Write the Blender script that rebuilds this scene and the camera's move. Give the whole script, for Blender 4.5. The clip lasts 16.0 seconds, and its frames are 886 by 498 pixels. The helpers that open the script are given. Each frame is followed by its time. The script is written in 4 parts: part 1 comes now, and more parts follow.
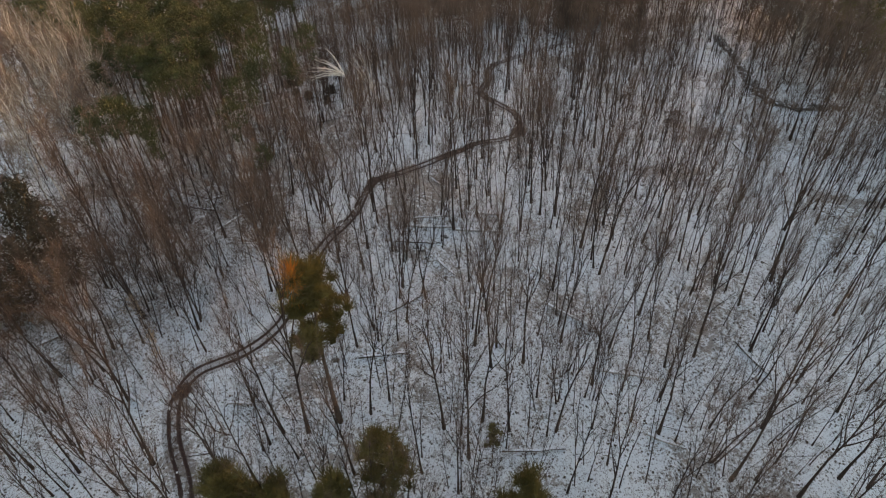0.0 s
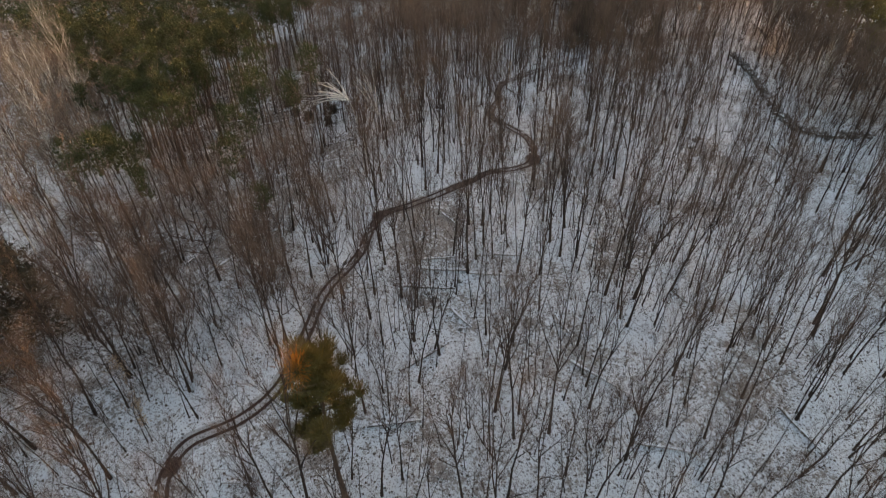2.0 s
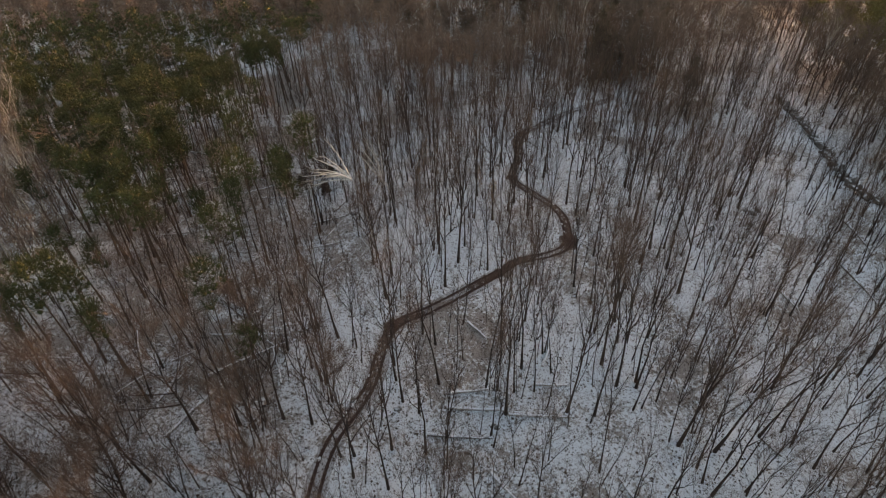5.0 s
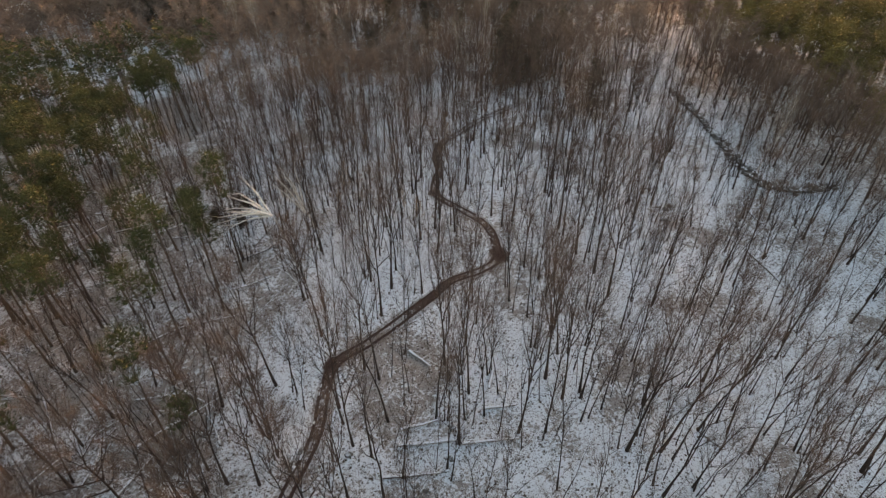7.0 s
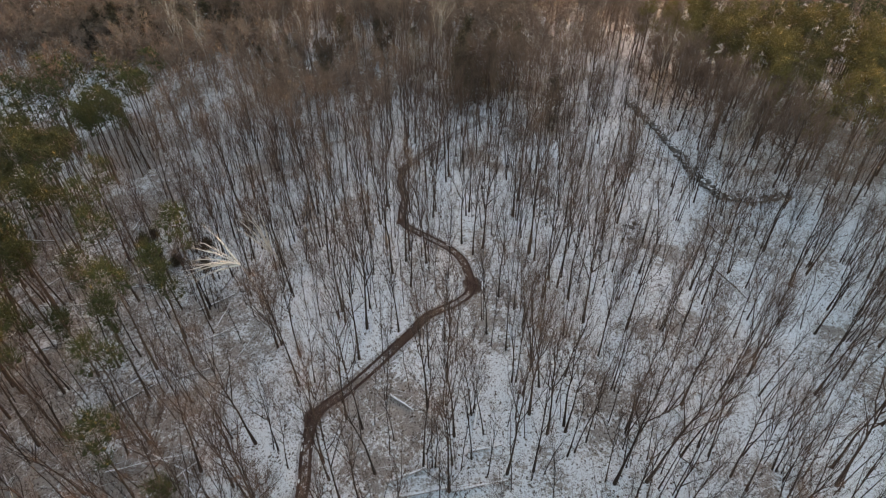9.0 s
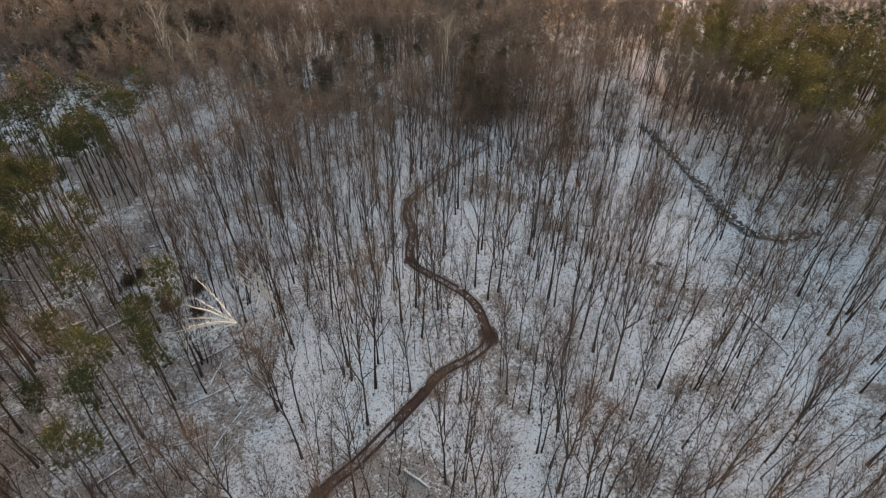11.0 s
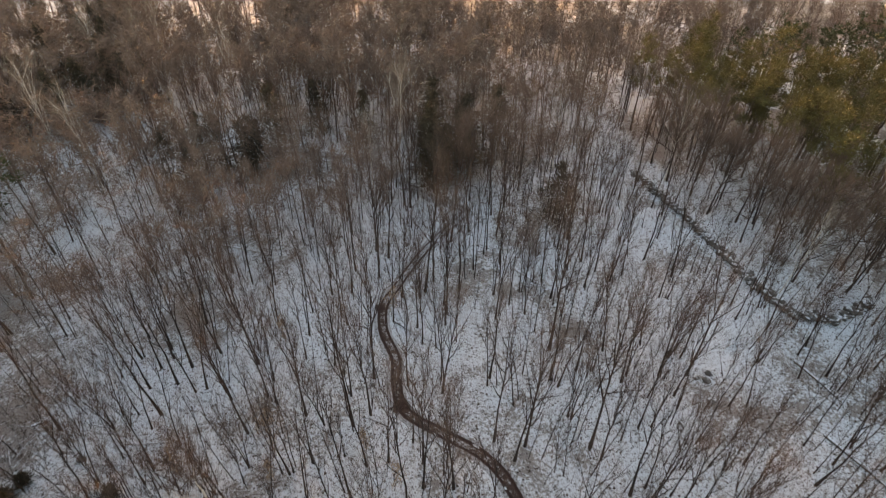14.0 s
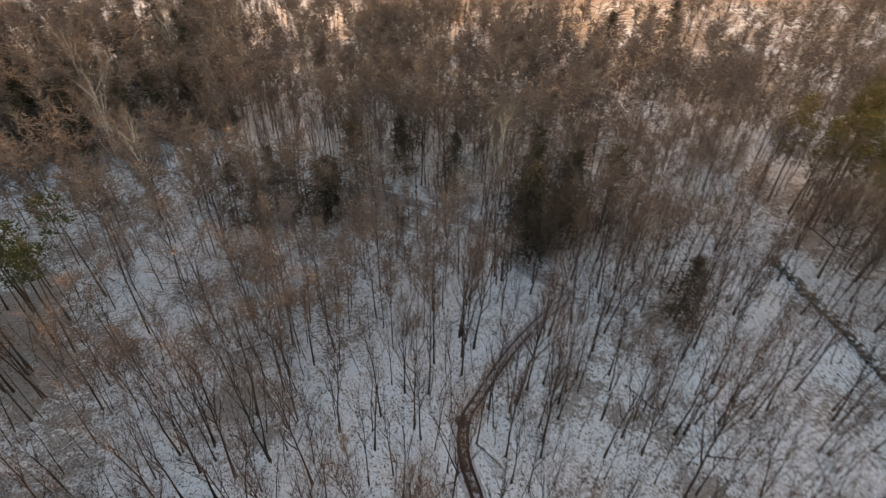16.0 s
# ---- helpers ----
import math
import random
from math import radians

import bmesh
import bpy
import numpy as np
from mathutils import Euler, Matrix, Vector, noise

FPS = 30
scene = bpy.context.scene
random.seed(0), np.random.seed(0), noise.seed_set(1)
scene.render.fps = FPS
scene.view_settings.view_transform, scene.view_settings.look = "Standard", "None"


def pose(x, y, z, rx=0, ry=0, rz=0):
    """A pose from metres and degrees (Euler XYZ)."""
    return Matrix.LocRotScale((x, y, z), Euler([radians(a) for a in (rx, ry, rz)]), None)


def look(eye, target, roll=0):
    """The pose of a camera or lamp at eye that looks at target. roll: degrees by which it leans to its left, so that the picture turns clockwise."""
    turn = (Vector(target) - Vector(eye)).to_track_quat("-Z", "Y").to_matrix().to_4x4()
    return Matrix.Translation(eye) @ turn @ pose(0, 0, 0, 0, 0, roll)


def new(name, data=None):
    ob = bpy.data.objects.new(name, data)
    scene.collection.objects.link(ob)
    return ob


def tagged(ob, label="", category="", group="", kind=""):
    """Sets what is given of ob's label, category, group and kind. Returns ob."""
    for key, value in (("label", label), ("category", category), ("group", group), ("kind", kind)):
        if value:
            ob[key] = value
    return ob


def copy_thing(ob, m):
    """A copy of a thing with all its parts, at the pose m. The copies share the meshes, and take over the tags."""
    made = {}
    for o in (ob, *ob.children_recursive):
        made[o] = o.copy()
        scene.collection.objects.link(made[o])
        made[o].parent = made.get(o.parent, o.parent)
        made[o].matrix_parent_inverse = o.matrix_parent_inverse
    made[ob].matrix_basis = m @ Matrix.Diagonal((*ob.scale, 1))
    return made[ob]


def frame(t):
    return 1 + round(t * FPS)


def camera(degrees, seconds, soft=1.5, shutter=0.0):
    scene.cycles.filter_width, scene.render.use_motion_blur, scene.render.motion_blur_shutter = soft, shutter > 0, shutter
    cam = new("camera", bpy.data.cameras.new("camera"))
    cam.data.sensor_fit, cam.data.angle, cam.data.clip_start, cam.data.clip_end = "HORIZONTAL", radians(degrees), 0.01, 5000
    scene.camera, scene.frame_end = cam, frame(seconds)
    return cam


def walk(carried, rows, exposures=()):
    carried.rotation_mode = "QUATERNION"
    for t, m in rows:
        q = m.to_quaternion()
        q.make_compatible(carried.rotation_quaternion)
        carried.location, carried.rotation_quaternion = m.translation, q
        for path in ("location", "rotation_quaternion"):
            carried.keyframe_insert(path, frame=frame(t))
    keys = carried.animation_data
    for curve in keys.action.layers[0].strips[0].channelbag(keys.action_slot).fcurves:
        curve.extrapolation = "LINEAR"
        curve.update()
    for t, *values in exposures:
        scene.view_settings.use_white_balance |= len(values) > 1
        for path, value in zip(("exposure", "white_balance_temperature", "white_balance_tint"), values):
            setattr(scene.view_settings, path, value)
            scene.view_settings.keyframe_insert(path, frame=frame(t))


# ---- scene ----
cam = camera(75.0, 16.0, 1.15, 0.4)
PATH = [
    (0, (1.520, -2.395, 40.015), (1.512, -0.833, 38.766), -2.02),
    (0.5, (1.050, -1.307, 40.399), (1.047, 0.254, 39.148), -1.93),
    (1, (0.589, 0.241, 40.565), (0.589, 1.802, 39.315), -1.74),
    (1.5, (0.063, 2.428, 40.598), (0.069, 3.990, 39.350), -1.45),
    (2, (-0.477, 5.144, 40.772), (-0.466, 6.704, 39.521), -1.27),
    (2.5, (-1.040, 8.249, 40.960), (-1.024, 9.808, 39.708), -0.98),
    (3, (-1.620, 11.661, 41.190), (-1.600, 13.219, 39.936), -0.80),
    (3.5, (-2.266, 15.273, 41.333), (-2.237, 16.833, 40.081), -0.62),
    (4, (-2.810, 19.011, 41.749), (-2.779, 20.567, 40.494), -0.53),
    (4.2, (-3.007, 20.198, 41.986), (-2.972, 21.753, 40.729), -0.84),
    (6.3, (-4.752, 25.832, 44.148), (-4.661, 27.372, 42.875), 0.09),
    (6.5, (-4.809, 26.013, 44.346), (-4.642, 27.546, 43.072), 0.01),
    (7, (-4.940, 26.717, 44.817), (-4.617, 28.221, 43.539), -0.16),
    (7.5, (-4.971, 27.433, 45.460), (-4.582, 28.920, 44.180), -0.20),
    (8, (-5.076, 28.322, 46.239), (-4.654, 29.799, 44.959), -0.17),
    (8.5, (-5.342, 29.294, 47.088), (-4.900, 30.764, 45.806), -0.22),
    (9, (-5.595, 30.342, 47.779), (-5.139, 31.807, 46.495), -0.15),
    (9.2, (-5.627, 30.825, 47.930), (-5.169, 32.288, 46.644), -0.16),
    (11.3, (-5.814, 40.677, 48.205), (-5.321, 42.131, 46.924), 0.98),
    (11.5, (-5.794, 42.033, 48.199), (-5.297, 43.484, 46.916), 1.07),
    (12, (-5.454, 46.061, 47.914), (-4.952, 47.511, 46.632), 1.06),
    (12.5, (-5.066, 50.401, 47.787), (-4.559, 51.848, 46.503), 1.25),
    (13, (-4.550, 54.677, 47.810), (-3.970, 56.093, 46.522), 1.10),
    (13.5, (-4.347, 59.029, 47.804), (-3.676, 60.400, 46.511), 1.13),
    (14, (-3.931, 63.359, 47.838), (-3.225, 64.711, 46.545), 1.27),
    (14.5, (-3.369, 67.630, 47.989), (-2.642, 68.969, 46.693), 1.32),
    (15, (-2.684, 71.930, 48.127), (-1.949, 73.260, 46.827), 1.40),
    (15.5, (-2.212, 76.147, 47.971), (-1.565, 77.521, 46.669), 1.74),
    (16, (-1.407, 80.415, 47.605), (-0.888, 81.838, 46.299), 2.06),
]
walk(cam, [(t, look(eye, target, roll)) for t, eye, target, roll in PATH], [(0.0, 2.62, 7900, 18.0), (4.0, 2.5, 7900, 18.0), (6.3, 2.34, 7900, 18.0), (6.5, 2.4, 7900, 18.0), (7.0, 2.76, 7900, 17.5), (7.5, 2.93, 7900, 17.0), (11.5, 2.86, 7950, 17.0), (14.5, 2.8, 8050, 18.5), (16.0, 2.7, 8150, 19.0)])

# ---- sun, sky ----
SUN_BEARING, SUN_HEIGHT = 28.0, 5.0
world = bpy.data.worlds.new("dusk_sky")
scene.world = world
world.use_nodes = True
wn = world.node_tree
sky = wn.nodes.new("ShaderNodeTexSky")
sky.sky_type, sky.sun_disc = "NISHITA", False
sky.sun_elevation, sky.sun_rotation = radians(SUN_HEIGHT), radians(SUN_BEARING)
sky.air_density, sky.dust_density, sky.ozone_density = 1.0, 2.0, 1.0
wn.links.new(sky.outputs[0], wn.nodes["Background"].inputs[0])
wn.nodes["Background"].inputs[1].default_value = 0.15
sun_data = bpy.data.lights.new("sun", "SUN")
sun_data.energy, sun_data.angle, sun_data.color = 1.7, radians(28.0), (1.0, 0.47, 0.19)
sun = new("sun", sun_data)
s, c = math.sin(radians(SUN_BEARING)), math.cos(radians(SUN_BEARING))
sun.matrix_world = look((900 * s, 900 * c, 900 * math.tan(radians(SUN_HEIGHT))), (0, 0, 0))


# ---- materials ----
class Nodes:
    """A material's node tree with short ways to add to it."""

    def __init__(self, name, rough=0.9, spec=0.25):
        self.mat = bpy.data.materials.new(name)
        self.mat.use_nodes = True
        self.tree = self.mat.node_tree
        self.bsdf = self.tree.nodes["Principled BSDF"]
        self.bsdf.inputs["Roughness"].default_value = rough
        self.bsdf.inputs["Specular IOR Level"].default_value = spec
        self.where = self.add("ShaderNodeNewGeometry").outputs["Position"]

    def add(self, kind, **values):
        node = self.tree.nodes.new(kind)
        for key, value in values.items():
            if key in node.inputs:
                self.put(node.inputs[key], value)
        return node

    def put(self, socket, value):
        if isinstance(value, bpy.types.NodeSocket):
            self.tree.links.new(value, socket)
        else:
            socket.default_value = value

    def noise(self, scale, detail=4.0, rough=0.6, where=None):
        n = self.add("ShaderNodeTexNoise", Scale=scale, Detail=detail, Roughness=rough)
        self.put(n.inputs["Vector"], where or self.where)
        return n.outputs["Fac"]

    def spots(self, scale, where=None):
        n = self.add("ShaderNodeTexVoronoi", Scale=scale)
        self.put(n.inputs["Vector"], where or self.where)
        return n.outputs["Distance"]

    def ramp(self, fac, low, high, a=0.0, b=1.0):
        n = self.add("ShaderNodeMapRange")
        for socket, value in zip(n.inputs, (fac, low, high, a, b)):
            self.put(socket, value)
        return n.outputs[0]

    def math(self, kind, a, b=0.0):
        n = self.add("ShaderNodeMath")
        n.operation, n.use_clamp = kind, kind in ("ADD", "SUBTRACT")
        self.put(n.inputs[0], a), self.put(n.inputs[1], b)
        return n.outputs[0]

    def mix(self, fac, a, b):
        n = self.add("ShaderNodeMix")
        n.data_type = "RGBA"
        for socket, value in ((n.inputs[0], fac), (n.inputs[6], a), (n.inputs[7], b)):
            self.put(socket, (*value, 1.0) if isinstance(value, tuple) and len(value) == 3 else value)
        return n.outputs[2]

    def up(self):
        n = self.add("ShaderNodeSeparateXYZ")
        self.put(n.inputs[0], self.add("ShaderNodeNewGeometry").outputs["Normal"])
        return n.outputs[2]

    def random(self):
        return self.add("ShaderNodeObjectInfo").outputs["Random"]

    def island(self):
        return self.add("ShaderNodeNewGeometry").outputs["Random Per Island"]

    def bump(self, height, strength, distance):
        n = self.add("ShaderNodeBump", Strength=strength, Distance=distance, Height=height)
        self.put(self.bsdf.inputs["Normal"], n.outputs[0])

    def done(self, colour):
        self.put(self.bsdf.inputs["Base Color"], colour)
        return self.mat


def snow_nodes(n):
    """Thin snow over leaf litter: white where it lies thick, dark leaves and tufts poking through."""
    patch = n.noise(0.085, 4.0, 0.6)
    mid = n.noise(0.5, 4.0, 0.6)
    fine = n.noise(2.6, 7.0, 0.78)
    grit = n.noise(14.0, 3.0, 0.7)
    cover = n.math("ADD", n.math("MULTIPLY", patch, 0.9), n.math("MULTIPLY", mid, 0.4))
    # less snow under the pines: litter, and the stand's shade put into colour
    fallen = n.add("ShaderNodeAttribute")
    fallen.attribute_name = "needles"
    edge = n.math("ADD", cover, -0.12)
    edge = n.math("SUBTRACT", edge, n.math("MULTIPLY", fallen.outputs["Fac"], 0.13))
    litter = n.ramp(n.math("SUBTRACT", fine, edge), -0.01, 0.08)
    leaves = n.mix(grit, (0.05, 0.037, 0.028), (0.3, 0.235, 0.185))
    snow = n.mix(grit, (0.56, 0.62, 0.68), (0.86, 0.9, 0.94))
    thin = n.mix(n.math("MULTIPLY", litter, 0.82), snow, leaves)
    warp = n.add("ShaderNodeVectorMath")
    warp.operation = "MULTIPLY_ADD"
    n.put(warp.inputs[0], n.add("ShaderNodeTexNoise", Scale=2.0, Vector=n.where).outputs["Color"])
    warp.inputs[1].default_value = (0.35, 0.35, 0.0)
    n.put(warp.inputs[2], n.where)
    cells = n.add("ShaderNodeTexVoronoi", Scale=2.6, Vector=warp.outputs[0])
    pick = n.add("ShaderNodeSeparateColor", Color=cells.outputs["Color"]).outputs[0]
    gate = n.ramp(n.math("SUBTRACT", pick, n.ramp(mid, 0.35, 0.65, 0.45, 0.05)), -0.02, 0.02)
    speck = n.math("MULTIPLY", n.ramp(cells.outputs["Distance"], 0.17, 0.3, 1.0, 0.0), gate)
    height = n.math("ADD", n.math("MULTIPLY", mid, 0.4), n.math("MULTIPLY", fine, 0.6))
    small = n.add("ShaderNodeTexVoronoi", Scale=5.5, Vector=warp.outputs[0])
    which = n.add("ShaderNodeSeparateColor", Color=small.outputs["Color"]).outputs[1]
    crumbs = n.math("MULTIPLY", n.ramp(small.outputs["Distance"], 0.2, 0.42, 1.0, 0.0), n.ramp(n.math("SUBTRACT", which, n.ramp(fine, 0.35, 0.65, 0.78, 0.28)), -0.02, 0.02))
    dark = n.math("MAXIMUM", n.math("MULTIPLY", speck, 0.92), n.math("MULTIPLY", crumbs, 0.75))
    return n.mix(dark, thin, (0.045, 0.034, 0.027)), height


def snow_material():
    n = Nodes("snow_over_leaf_litter", 0.75, 0.3)
    colour, height = snow_nodes(n)
    n.bump(height, 0.6, 0.35)
    return n.done(colour)


def track_material():
    """Churned mud in the wheel ruts, running out into the snow with a ragged edge."""
    n = Nodes("muddy_track", 0.75, 0.3)
    colour, height = snow_nodes(n)
    mud = n.add("ShaderNodeAttribute")
    mud.attribute_name = "mud"
    rag = n.math("ADD", n.ramp(n.noise(1.7, 6.0, 0.75), 0.28, 0.72, 0.15, 0.85), n.math("MULTIPLY", n.noise(7.0, 3.0, 0.6), 0.4))
    amount = n.ramp(n.math("SUBTRACT", n.math("MULTIPLY", mud.outputs["Fac"], 1.7), rag), -0.1, 0.12)
    churned = n.mix(n.noise(3.1, 5.0, 0.65), (0.011, 0.0045, 0.0038), (0.046, 0.019, 0.0155))
    trodden = n.mix(n.noise(4.3, 5.0, 0.7), (0.02, 0.011, 0.009), (0.1, 0.062, 0.05))
    brown = n.mix(n.ramp(mud.outputs["Fac"], 0.5, 0.85), trodden, churned)
    n.bump(height, 0.6, 0.35)
    return n.done(n.mix(amount, colour, brown))


def bark_material(name, dark, light, snowy=0.0):
    n = Nodes(name, 0.9, 0.2)
    m = n.add("ShaderNodeMapping")
    n.put(m.inputs["Vector"], n.where)
    m.inputs["Scale"].default_value = (7.0, 7.0, 1.1)
    streak = n.noise(1.6, 5.0, 0.65, m.outputs[0])
    blotch = n.noise(0.7, 3.0, 0.6)
    tone = n.math("ADD", n.math("MULTIPLY", streak, 0.6), n.math("MULTIPLY", blotch, 0.35))
    tone = n.math("ADD", tone, n.math("MULTIPLY", n.random(), 0.25))
    tone = n.math("ADD", tone, n.math("MULTIPLY", n.island(), 0.15))
    colour = n.mix(n.ramp(tone, 0.35, 1.0), dark, light)
    if snowy:
        lies = n.math("MULTIPLY", n.ramp(n.up(), 0.35, 0.75), n.ramp(n.noise(1.4, 4.0, 0.6), 0.52 - 0.3 * snowy, 0.62 - 0.2 * snowy))
        colour = n.mix(lies, colour, (0.74, 0.78, 0.83))
    n.bump(streak, 0.8, 0.03)
    return n.done(colour)


def birch_material():
    n = Nodes("birch_bark", 0.75, 0.3)
    m = n.add("ShaderNodeMapping")
    n.put(m.inputs["Vector"], n.where)
    m.inputs["Scale"].default_value = (2.0, 2.0, 9.0)
    marks = n.ramp(n.noise(1.4, 4.0, 0.6, m.outputs[0]), 0.57, 0.66)
    colour = n.mix(n.noise(0.8), (0.5, 0.45, 0.39), (0.78, 0.74, 0.68))
    return n.done(n.mix(marks, colour, (0.08, 0.065, 0.055)))


def twig_material(name, dark, light):
    n = Nodes(name, 0.85, 0.2)
    tone = n.math("ADD", n.math("MULTIPLY", n.island(), 0.6), n.math("MULTIPLY", n.random(), 0.4))
    tone = n.math("ADD", n.math("MULTIPLY", tone, 0.6), n.math("MULTIPLY", n.noise(0.06, 3.0, 0.6), 0.4))
    return n.done(n.mix(tone, dark, light))


def leaf_material(name, dark, light, clear=0.1):
    """Leaves or needles, that let a little light through."""
    n = Nodes(name, 0.65, 0.25)
    tone = n.math("ADD", n.math("MULTIPLY", n.island(), 0.35), n.math("MULTIPLY", n.random(), 0.4))
    tone = n.math("ADD", tone, n.math("MULTIPLY", n.noise(0.9, 3.0, 0.6), 0.25))
    colour = n.mix(tone, dark, light)
    n.bsdf.inputs["Subsurface Weight"].default_value = 0.0
    veil = n.add("ShaderNodeBsdfTranslucent", Color=colour)
    mixed = n.add("ShaderNodeMixShader", Fac=clear)
    n.tree.links.new(n.bsdf.outputs[0], mixed.inputs[1])
    n.tree.links.new(veil.outputs[0], mixed.inputs[2])
    n.tree.links.new(mixed.outputs[0], n.tree.nodes["Material Output"].inputs[0])
    return n.done(colour)


def stone_material():
    n = Nodes("fieldstone", 0.9, 0.25)
    tone = n.math("ADD", n.math("MULTIPLY", n.noise(2.5, 6.0, 0.65), 0.7), n.math("MULTIPLY", n.random(), 0.3))
    colour = n.mix(tone, (0.03, 0.027, 0.025), (0.2, 0.185, 0.17))
    lies = n.math("MULTIPLY", n.ramp(n.up(), 0.7, 0.95), n.ramp(n.noise(1.3, 4.0, 0.6), 0.47, 0.56))
    n.bump(n.noise(6.0, 6.0, 0.7), 0.6, 0.05)
    return n.done(n.mix(lies, colour, (0.75, 0.79, 0.84)))


SNOW, TRACK, STONE, BIRCH = snow_material(), track_material(), stone_material(), birch_material()
BARK = bark_material("grey_brown_bark", (0.016, 0.011, 0.0095), (0.08, 0.054, 0.045))
PINE_BARK = bark_material("pine_bark", (0.035, 0.026, 0.021), (0.12, 0.082, 0.06))
LOG_BARK = bark_material("snowy_log_bark", (0.04, 0.032, 0.027), (0.2, 0.16, 0.13), 0.6)
PALE_LOG = bark_material("barkless_snowy_wood", (0.22, 0.19, 0.165), (0.46, 0.42, 0.38), 0.9)
TWIG = twig_material("brown_twigs", (0.06, 0.042, 0.035), (0.2, 0.14, 0.112))
# the twig brown again, lightened for far crowns: low-sun glare put into colour
GLARE_LIT_TWIG = twig_material("glare_lit_far_twigs", (0.08, 0.057, 0.046), (0.24, 0.17, 0.133))
PALE_TWIG = twig_material("pale_birch_twigs", (0.11, 0.094, 0.08), (0.26, 0.222, 0.185))
NEEDLE = leaf_material("pine_needles", (0.018, 0.025, 0.009), (0.066, 0.074, 0.024))
OLIVE_NEEDLE = leaf_material("olive_pine_needles", (0.037, 0.035, 0.0115), (0.148, 0.12, 0.038))
DARK_NEEDLE = leaf_material("spruce_needles", (0.018, 0.016, 0.009), (0.064, 0.05, 0.027))
DEAD_NEEDLE = leaf_material("dead_orange_needles", (0.2, 0.082, 0.015), (0.43, 0.185, 0.036))
BEECH = leaf_material("dry_beech_leaves", (0.26, 0.18, 0.12), (0.48, 0.37, 0.26), 0.15)


# ---- mesh helpers ----
def mesh(name, v, f, materials, index=None, smooth=True):
    """A mesh of triangles from arrays."""
    me = bpy.data.meshes.new(name)
    v, f = np.asarray(v, np.float32), np.asarray(f, np.int32)
    me.vertices.add(len(v)), me.loops.add(3 * len(f)), me.polygons.add(len(f))
    me.vertices.foreach_set("co", v.ravel())
    me.loops.foreach_set("vertex_index", f.ravel())
    me.polygons.foreach_set("loop_start", np.arange(0, 3 * len(f), 3, dtype=np.int32))
    me.polygons.foreach_set("use_smooth", np.full(len(f), smooth))
    for m in materials:
        me.materials.append(m)
    if index is not None:
        me.polygons.foreach_set("material_index", np.asarray(index, np.int32))
    me.update(calc_edges=True)
    return me


class Geo:
    """Triangles that grow into one mesh."""

    def __init__(self):
        self.v, self.f, self.n = [], [], 0

    def add(self, v, f):
        self.v.append(np.asarray(v, float)), self.f.append(np.asarray(f, int) + self.n)
        self.n += len(v)

    def arrays(self):
        return np.concatenate(self.v), np.concatenate(self.f)

    def tube(self, points, radii, sides=5, tip=True):
        """A tapering round stick along points; tip: it ends in one point."""
        p = np.asarray(points, float)
        along = np.gradient(p, axis=0)
        along /= np.linalg.norm(along, axis=1)[:, None] + 1e-9
        side = np.cross(along, (0.31, 0.95, 0.05) if abs(along[0, 1]) < 0.8 else (0.95, 0.31, 0.05))
        side /= np.linalg.norm(side, axis=1)[:, None] + 1e-9
        over = np.cross(along, side)
        a = np.linspace(0, 2 * np.pi, sides, endpoint=False)
        rings = len(p) - 1 if tip else len(p)
        ring = np.cos(a)[None, :, None] * side[:, None] + np.sin(a)[None, :, None] * over[:, None]
        v = (p[:, None] + ring * np.asarray(radii, float)[:, None, None])[:rings].reshape(-1, 3)
        f, k, j = [], np.arange(sides), (np.arange(sides) + 1) % sides
        for r in range(rings - 1):
            lo, hi = r * sides, (r + 1) * sides
            f += [np.stack([lo + k, lo + j, hi + j], 1), np.stack([lo + k, hi + j, hi + k], 1)]
        if tip:
            v = np.concatenate([v, p[-1:]])
            f.append(np.stack([(rings - 1) * sides + k, (rings - 1) * sides + j, np.full(sides, len(v) - 1)], 1))
        self.add(v, np.concatenate(f))

    def lump(self, mid, size, rng):
        """The close-packed inside of a needle clump: a small uneven mass."""
        a = np.arange(5) * 2 * np.pi / 5
        ball = np.concatenate([[(0, 0, 0.8)], np.stack([np.cos(a) * 0.9, np.sin(a) * 0.9, a * 0 + 0.35], 1), np.stack([np.cos(a + 0.63) * 0.85, np.sin(a + 0.63) * 0.85, a * 0 - 0.2], 1), [(0, 0, -0.4)]])
        k, j = np.arange(5), (np.arange(5) + 1) % 5
        f = np.concatenate([np.stack([k * 0, 1 + k, 1 + j], 1), np.stack([1 + k, 6 + k, 1 + j], 1), np.stack([1 + j, 6 + k, 6 + j], 1), np.stack([k * 0 + 11, 6 + j, 6 + k], 1)])
        self.add(mid + ball * size * rng.uniform(0.7, 1.2, (12, 1)), f)

    def slivers(self, base, way, width, rng):
        """Many thin blades: from base along way."""
        side = np.cross(way, rng.normal(size=way.shape))
        side *= np.asarray(width).reshape(-1, 1) / (np.linalg.norm(side, axis=1)[:, None] + 1e-9)
        v = np.stack([base - side, base + side, base + way], 1).reshape(-1, 3)
        self.add(v, np.arange(len(v)).reshape(-1, 3))


def part(name, geo, material, parent, label="", smooth=True):
    """One mesh of its own under a thing or part."""
    ob = new(name, mesh(name, *geo.arrays(), [material], smooth=smooth))
    ob.parent = parent
    return tagged(ob, label)


def unit(v):
    return np.asarray(v, float) / (np.linalg.norm(v) + 1e-9)


